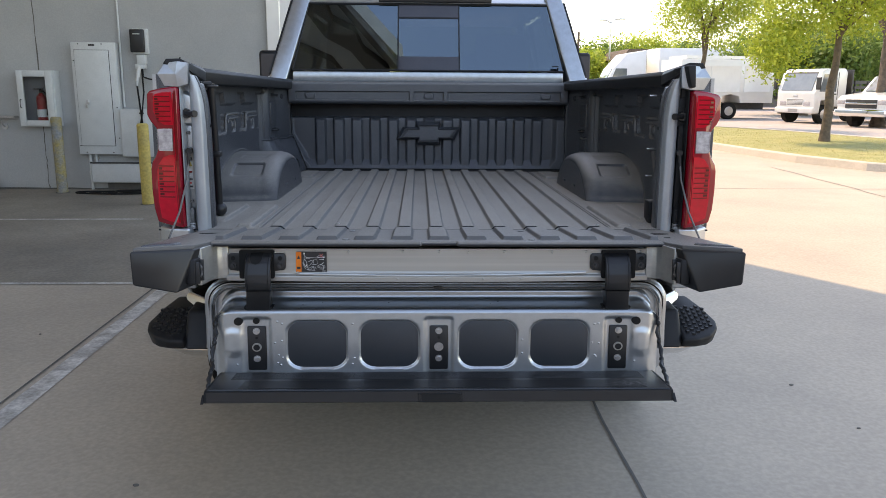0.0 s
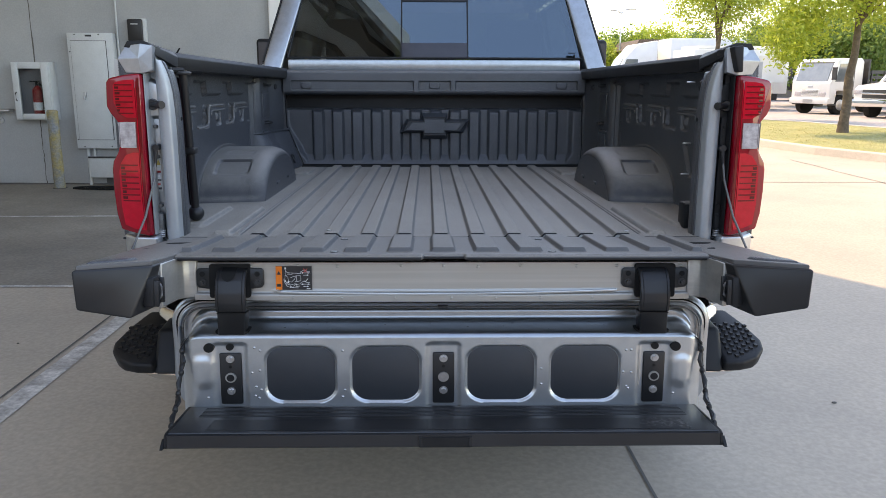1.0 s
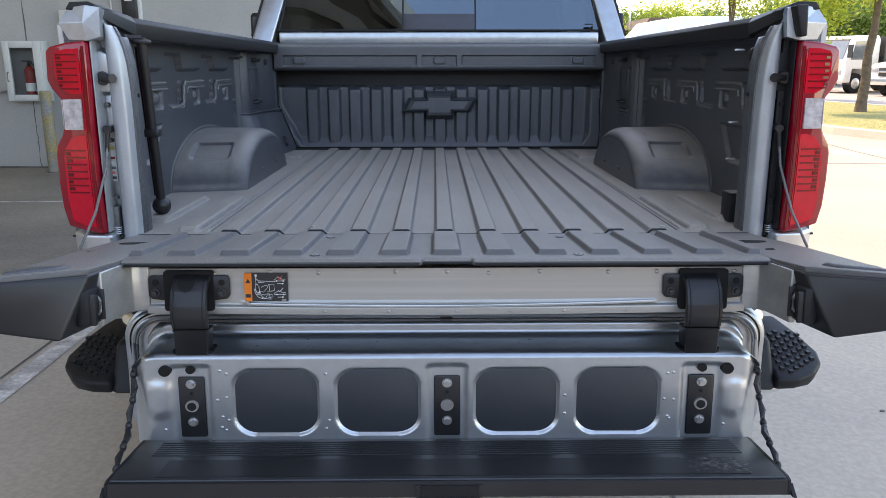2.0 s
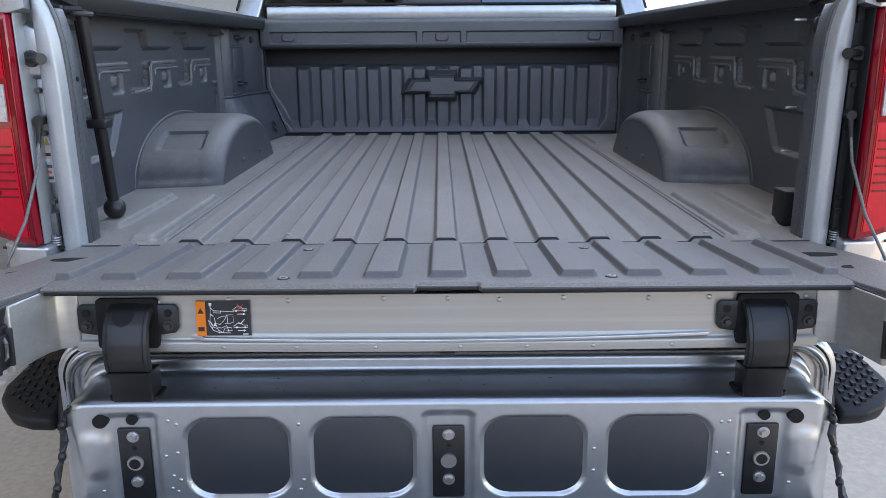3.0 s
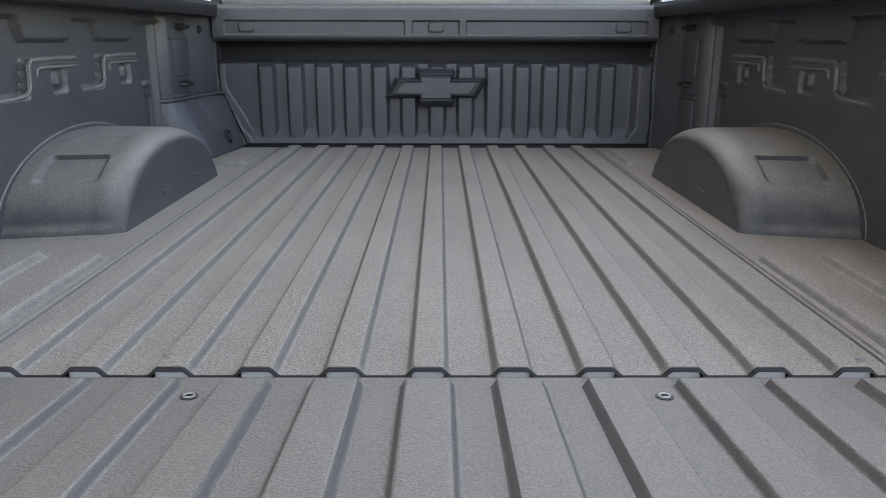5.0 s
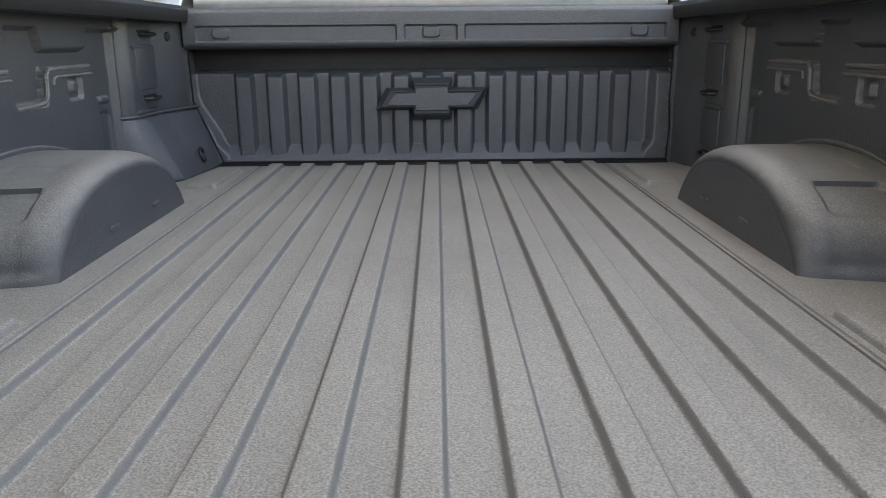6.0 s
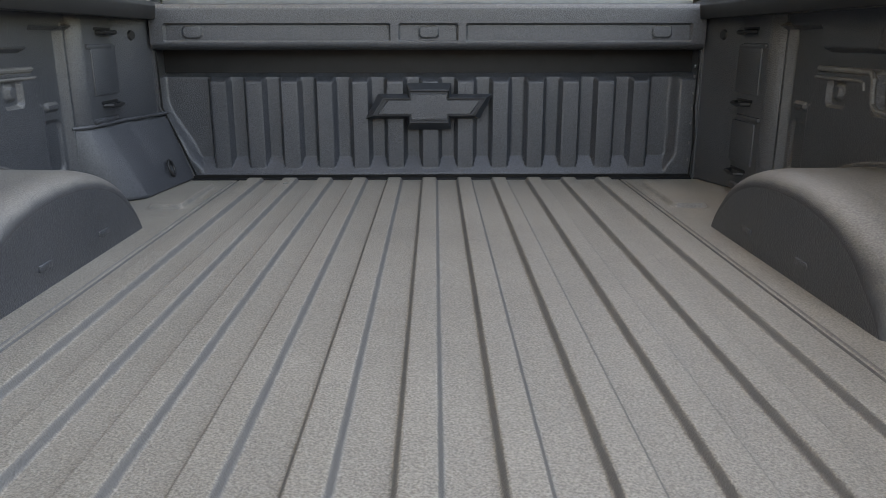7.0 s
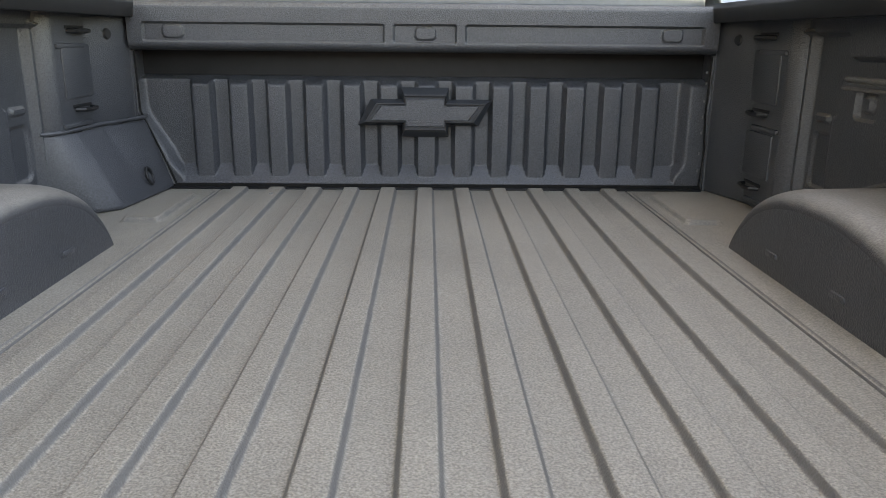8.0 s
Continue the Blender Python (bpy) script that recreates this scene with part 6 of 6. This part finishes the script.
def tree(x, y, z, trunk_h, r, centre, radii, seed, label, clumps=620, leaves=16, leaf=0.07, mat=LEAF, lean=(0, 0), group="trees on the island"):
    t = thing("tree", label, "tree", pose(x, y, z), group)
    random.seed(seed)
    top = Vector((lean[0], lean[1], trunk_h))
    bm = bmesh.new()
    bmesh.ops.create_cone(bm, cap_ends=False, segments=12, radius1=r * 1.25, radius2=r, depth=0.3, matrix=Matrix.Translation((0, 0, 0.12)))
    pts = [Vector((0, 0, 0.2)).lerp(top, i / 6) + Vector((random.uniform(-0.04, 0.04), random.uniform(-0.04, 0.04), 0)) * (i > 0) for i in range(7)]
    for i in range(6):
        add_cyl(bm, pts[i], pts[i + 1], r * (1 - 0.09 * i), r * (1 - 0.09 * (i + 1)), seg=12, caps=False)
    part("trunk", bm, BARK, t)
    for k in range(7):
        a = 2 * math.pi * k / 7 + random.uniform(-0.3, 0.3)
        start = pts[3].lerp(pts[6], random.uniform(0.3, 1.0))
        end = Vector(centre) + Vector((math.cos(a) * radii[0] * 0.7, math.sin(a) * radii[1] * 0.7, random.uniform(-0.2, 0.6) * radii[2]))
        mid = start.lerp(end, 0.5) + Vector((0, 0, 0.2))
        bm = cyl(start, mid, r * 0.4, r * 0.25, seg=7, caps=False)
        add_cyl(bm, mid, end, r * 0.25, r * 0.08, seg=7, caps=False)
        part("limb", bm, BARK, t)
    c = crown_mesh("crown", clumps, leaves, centre, radii, leaf, seed, mat)
    c.parent = t
    c["label"] = "sunlit yellow-green leaves with gaps"
    return t


tree(10.0, 16.381, 0.12, 3.5, 0.118, (0.3, 0, 4.05), (2.7, 2.4, 1.65), 21, "young street tree with sunlit yellow-green crown on the grass", lean=(0.17, 0.1), clumps=1300, leaves=20, leaf=0.055)
droop = crown_mesh("crown", 200, 18, (-1.55, -0.4, 2.35), (0.7, 0.8, 0.85), 0.055, 77, LEAF)
droop.parent = bpy.data.objects["tree"]
tree(9.85, 25.385, 0.1, 3.4, 0.12, (0.4, 0, 4.6), (2.1, 2.0, 1.7), 22, "young street tree with bright crown behind the kerb", lean=(0.3, 0), clumps=900, leaves=20, leaf=0.06)
tree(17.4, 26.53, 0.05, 3.6, 0.24, (0.2, 0, 6.0), (3.4, 3.0, 2.4), 23, "street tree shading the parked lorries", clumps=700, leaf=0.09)
tree(20.5, 38.502, 0.0, 2.0, 0.2, (0, 0, 3.0), (4.6, 3.0, 1.7), 24, "dense green tree behind the parked lorries", clumps=1000, leaves=20, leaf=0.13, mat=LEAF_DARK, group="background trees")
tree(27.0, 41.625, 0.0, 2.0, 0.2, (0, 0, 3.2), (5.2, 3.4, 2.1), 25, "dense green tree behind the parked lorries", clumps=1000, leaves=20, leaf=0.14, mat=LEAF_DARK, group="background trees")
for i, (x, y, h, w) in enumerate(((13.6, 64.527, 3.9, 2.8), (17.5, 72.855, 5.1, 4.0), (22, 74.937, 5.7, 4.4), (28.5, 79.101, 5.6, 4.6), (34, 74.937, 5.4, 5.0), (41, 72.855, 5.5, 5.5), (48, 68.691, 5.8, 6.0), (2.5, 54.117, 10.5, 4.6), (-1.5, 60.363, 11.5, 4.6), (57, 62.445, 6, 6), (7.0, 62.445, 5.2, 3.6))):
    tree(x, y, 0, h * 0.4, 0.2, (0, 0, h * 0.56), (w, w * 0.8, h * 0.5), 40 + i, "distant leafy tree on the skyline", clumps=760, leaves=26, leaf=0.18, mat=LEAF_DARK if i % 2 else LEAF, group="skyline trees")


# ---- vehicles in the lot ----
def add_wheel(parent, x, y, r, w=0.24, side=1):
    wheel = part("wheel", add_cyl(cyl((x - side * w, y, r), (x, y, r), r, seg=28), (x, y, r), (x + side * 0.01, y, r), r * 0.93, r * 0.9, seg=28), RUBBER, parent, "black tyre")
    part("rim", add_cyl(cyl((x + side * 0.002, y, r), (x + side * 0.02, y, r), r * 0.58, r * 0.52, seg=20), (x, y, r), (x + side * 0.04, y, r), r * 0.2, seg=12), STEEL, wheel, "pale steel rim")


def cabover(x, y, turn):
    t = thing("flatbed_lorry", "white cab-over lorry with a black stake bed", "lorry", pose(x, y, 0, 0, 0, turn))
    sec = [(0.0, 0.42), (0.02, 1.25), (-0.28, 2.12), (-0.45, 2.22), (-1.55, 2.24), (-1.68, 2.1), (-1.68, 0.7), (-0.95, 0.7), (-0.9, 0.95), (-0.35, 0.95), (-0.3, 0.42)]
    part("cab", prism(sec, "x", -1.0, 1.0, bevel=0.05, seg=3), VEHWHITE, t)
    part("windscreen", prism([(0.012, 1.34), (-0.225, 2.03), (-0.245, 2.03), (-0.008, 1.34)], "x", -0.8, 0.8), TINT_DARK, t, "dark windscreen")
    for s in (-1, 1):
        part("side_window", prism([(-0.2, 1.3), (-0.38, 2.0), (-1.1, 2.02), (-1.1, 1.3)], "x", s * 1.0, s * 1.012), TINT_DARK, t)
        part("mirror", box(s * 1.05, s * 1.2, -0.02, 0.05, 1.4, 1.85, bevel=0.02), VEHDARK, t)
        part("headlight", box(s * 0.62 - 0.17, s * 0.62 + 0.17, 0.0, 0.03, 0.72, 0.9, bevel=0.012), CLEAR, t)
        add_wheel(t, s * 0.95, -0.62, 0.39, side=s)
        add_wheel(t, s * 0.95, -4.0, 0.39, side=s)
    gr = part("grille", box(-0.45, 0.45, 0.005, 0.035, 0.74, 1.0, bevel=0.01), VEHWHITE, t)
    for z in (0.77, 0.82, 0.87, 0.92, 0.97):
        part("slot", box(-0.42, 0.42, 0.03, 0.038, z - 0.012, z + 0.008), VEHDARK, gr)
    for s in (-1, 1):
        part("screen_pillar", prism([(0.0, 1.3), (-0.25, 2.06), (-0.3, 2.06), (-0.05, 1.3)], "x", *sorted((s * 0.84, s * 1.006))), VEHWHITE, t)
        part("door_seam", box(*sorted((s * 1.0, s * 1.006)), -1.2, -1.17, 0.98, 2.08), VEHDARK, t)
        part("door_handle", box(*sorted((s * 1.0, s * 1.03)), -1.12, -0.98, 1.18, 1.23, bevel=0.01), VEHDARK, t)
        part("step_plate", box(*sorted((s * 0.8, s * 1.02)), -0.32, -0.1, 0.36, 0.42, bevel=0.01), VEHDARK, t)
    part("screen_band", prism([(-0.222, 2.03), (-0.25, 2.09), (-0.27, 2.09), (-0.24, 2.03)], "x", -0.82, 0.82), VEHDARK, t)
    part("emblem", box(-0.12, 0.12, 0.0, 0.035, 1.08, 1.15, bevel=0.01), STEEL, t)
    part("marker_plate", box(-0.25, 0.25, 0.1, 0.108, 0.46, 0.6), STEEL, t)
    part("bumper", box(-1.0, 1.0, -0.1, 0.1, 0.42, 0.66, bevel=0.04), VEHWHITE, t)
    part("chassis", box(-0.45, 0.45, -5.6, -0.4, 0.5, 0.72), VEHDARK, t)
    bed = part("bed_deck", box(-1.1, 1.1, -5.8, -1.85, 0.9, 1.05, bevel=0.01), VEHDARK, t)
    part("headboard", box(-1.1, 1.1, -1.9, -1.82, 1.05, 2.2), VEHDARK, t, "black headboard")
    for s in (-1, 1):
        for k in range(6):
            part("stake", box(s * 1.06 - 0.03, s * 1.06 + 0.03, -2.1 - 0.7 * k, -2.03 - 0.7 * k, 1.05, 1.75), VEHDARK, bed)
        for z in (1.2, 1.42, 1.64):
            part("rail", box(s * 1.06 - 0.015, s * 1.06 + 0.015, -5.7, -2.0, z, z + 0.12), VEHDARK, bed)
    for yy in (-2.35, -2.75):
        part("marker_drum", cyl((1.0, yy, 1.75), (1.0, yy, 2.0), 0.1, 0.08), AMBER, t, "orange warning beacon")


def service_truck(x, y, turn):
    t = thing("service_truck", "white work truck with a tall enclosed body", "truck", pose(x, y, 0, 0, 0, turn))
    part("body", add_prism(bmesh.new(), [(0, 0.75), (0, 2.7), (-4.6, 2.7), (-4.6, 0.75), (-3.0, 0.75), (-2.9, 1.05), (-2.5, 1.15), (-2.1, 1.05), (-2.0, 0.75)], "x", -1.1, 1.1, bevel=0.04), VEHWHITE, t)
    part("cab", prism([(0.05, 0.6), (0.05, 2.05), (0.9, 2.05), (1.5, 1.35), (2.4, 1.2), (2.45, 0.6)], "x", -0.95, 0.95, bevel=0.06), VEHWHITE, t)
    for s in (-1, 1):
        part("side_window", prism([(0.3, 1.35), (0.3, 1.95), (0.88, 1.95), (1.35, 1.35)], "x", s * 0.95, s * 0.962), TINT_DARK, t)
        for k in range(3):
            part("locker_door", box(s * 1.1, s * 1.115, -4.4 + 1.5 * k, -3.1 + 1.5 * k if k != 1 else -2.95 + 1.5, 1.25, 2.4, bevel=0.01), VEHWHITE, t)
        add_wheel(t, s * 1.0, -2.5, 0.38, side=s)
        add_wheel(t, s * 0.95, 1.7, 0.38, side=s)
    part("chassis", box(-0.5, 0.5, -4.5, 2.3, 0.45, 0.74), VEHDARK, t)
    part("roof_rack", box(-0.9, 0.9, -4.3, -0.3, 2.72, 2.86), VEHWHITE, t)


def semi(x, y, turn):
    t = thing("semi_trailer_truck", "white semi truck with a long white trailer", "truck", pose(x, y, 0, 0, 0, turn))
    part("cab", prism([(0, 0.6), (-0.1, 1.7), (-1.0, 1.9), (-1.4, 2.7), (-2.2, 3.6), (-3.6, 3.85), (-3.6, 0.6)], "x", -1.2, 1.2, bevel=0.1, seg=3), VEHWHITE, t)
    part("windscreen", prism([(-1.02, 1.95), (-1.38, 2.65), (-1.34, 2.68), (-0.98, 1.97)], "x", -1.0, 1.0), TINT_DARK, t)
    for s in (-1, 1):
        part("side_window", prism([(-1.3, 2.0), (-1.55, 2.65), (-2.3, 2.65), (-2.3, 2.0)], "x", s * 1.2, s * 1.215), TINT_DARK, t)
    part("trailer", box(-1.3, 1.3, -18.0, -4.4, 1.15, 3.98, bevel=0.03), VEHWHITE, t)
    part("trailer_frame", box(-0.5, 0.5, -17.5, -1.0, 0.7, 1.14), VEHDARK, t)
    for yy in (-1.2, -4.6, -5.8, -15.5, -16.8):
        for s in (-1, 1):
            add_wheel(t, s * 1.2, yy, 0.5, side=s)


def parked_pickup(x, y, turn):
    t = thing("parked_pickup", "white pickup truck parked nose out in the lot", "pickup", pose(x, y, 0, 0, 0, turn))
    part("body", prism([(0, 0.5), (0.02, 1.05), (-0.15, 1.18), (-1.35, 1.3), (-2.05, 1.9), (-3.7, 1.92), (-3.95, 1.35), (-5.7, 1.35), (-5.75, 0.55)], "x", -0.98, 0.98, bevel=0.07, seg=3), VEHWHITE, t)
    part("windscreen", prism([(-1.38, 1.33), (-2.02, 1.87), (-1.99, 1.9), (-1.34, 1.35)], "x", -0.8, 0.8), TINT_DARK, t)
    gr = part("grille", box(-0.62, 0.62, -0.02, 0.04, 0.72, 1.04, bevel=0.02), VEHDARK, t)
    part("bar", box(-0.62, 0.62, 0.035, 0.06, 0.86, 0.92, bevel=0.01), CHROME, gr, "bright cross bar")
    part("bumper", box(-1.0, 1.0, -0.08, 0.12, 0.42, 0.68, bevel=0.05), CHROME, t, "bright bumper")
    for s in (-1, 1):
        part("headlight", box(s * 0.8 - 0.16, s * 0.8 + 0.16, -0.05, 0.03, 0.86, 1.03, bevel=0.02), CLEAR, t)
        part("side_window", prism([(-1.75, 1.36), (-2.1, 1.83), (-3.55, 1.84), (-3.7, 1.36)], "x", s * 0.98, s * 0.99), TINT_DARK, t)
        add_wheel(t, s * 0.93, -0.95, 0.4, side=s)
        add_wheel(t, s * 0.93, -4.6, 0.4, side=s)


TINT_DARK = material("vehicle_glass", (0.11, 0.13, 0.14), 0.05, coat=1.0, second=(0.17, 0.19, 0.2), scale=2.2, contrast=0.5)
cabover(15.6, 29.549, 110)
parked_pickup(16.2, 25.698, 116)
service_truck(11.6, 33.713, 97)
semi(11.2, 49.953, 92)
h, r = 6.9, 0.09
lamp = thing("street_lamp", "slim grey street lamp on a tall pole", "lamp", pose(15.6, 62.445, 0))
part("pole", cyl((0, 0, 0), (0, 0, h), r, r * 0.6), STEEL, lamp)
part("arm", tube([(0, 0, h - 0.3), (0.3, 0, h), (0.8, 0, h + 0.05)], 0.05), STEEL, lamp)
part("head", box(0.6, 1.2, -0.15, 0.15, h, h + 0.12, bevel=0.03), STEEL, lamp)
part("arm", tube([(0, 0, h - 0.3), (-0.3, 0, h - 0.1), (-0.6, 0, h - 0.05)], 0.05), STEEL, lamp)
part("head", box(-0.95, -0.5, -0.15, 0.15, h - 0.1, h + 0.02, bevel=0.03), STEEL, lamp)
post = thing("utility_pole", "weathered brown timber pole on the skyline", "pole", pose(9.2, 43.707, 0))
part("pole", cyl((0, 0, 0), (0, 0, 4.6), 0.09, 0.07), BARK, post)
shed = thing("low_building", "low brown roofed building beyond the lorries", "building", pose(24, 60.363, 0))
part("wall", box(-8, 9, -2, 4, 0, 3.6), TAUPE, shed)
part("roof", prism([(-8.5, 3.6), (9.5, 3.6), (9.0, 4.35), (-8.0, 4.35)], "y", -2.5, 4.5), BARK, shed, "dull brown roof")
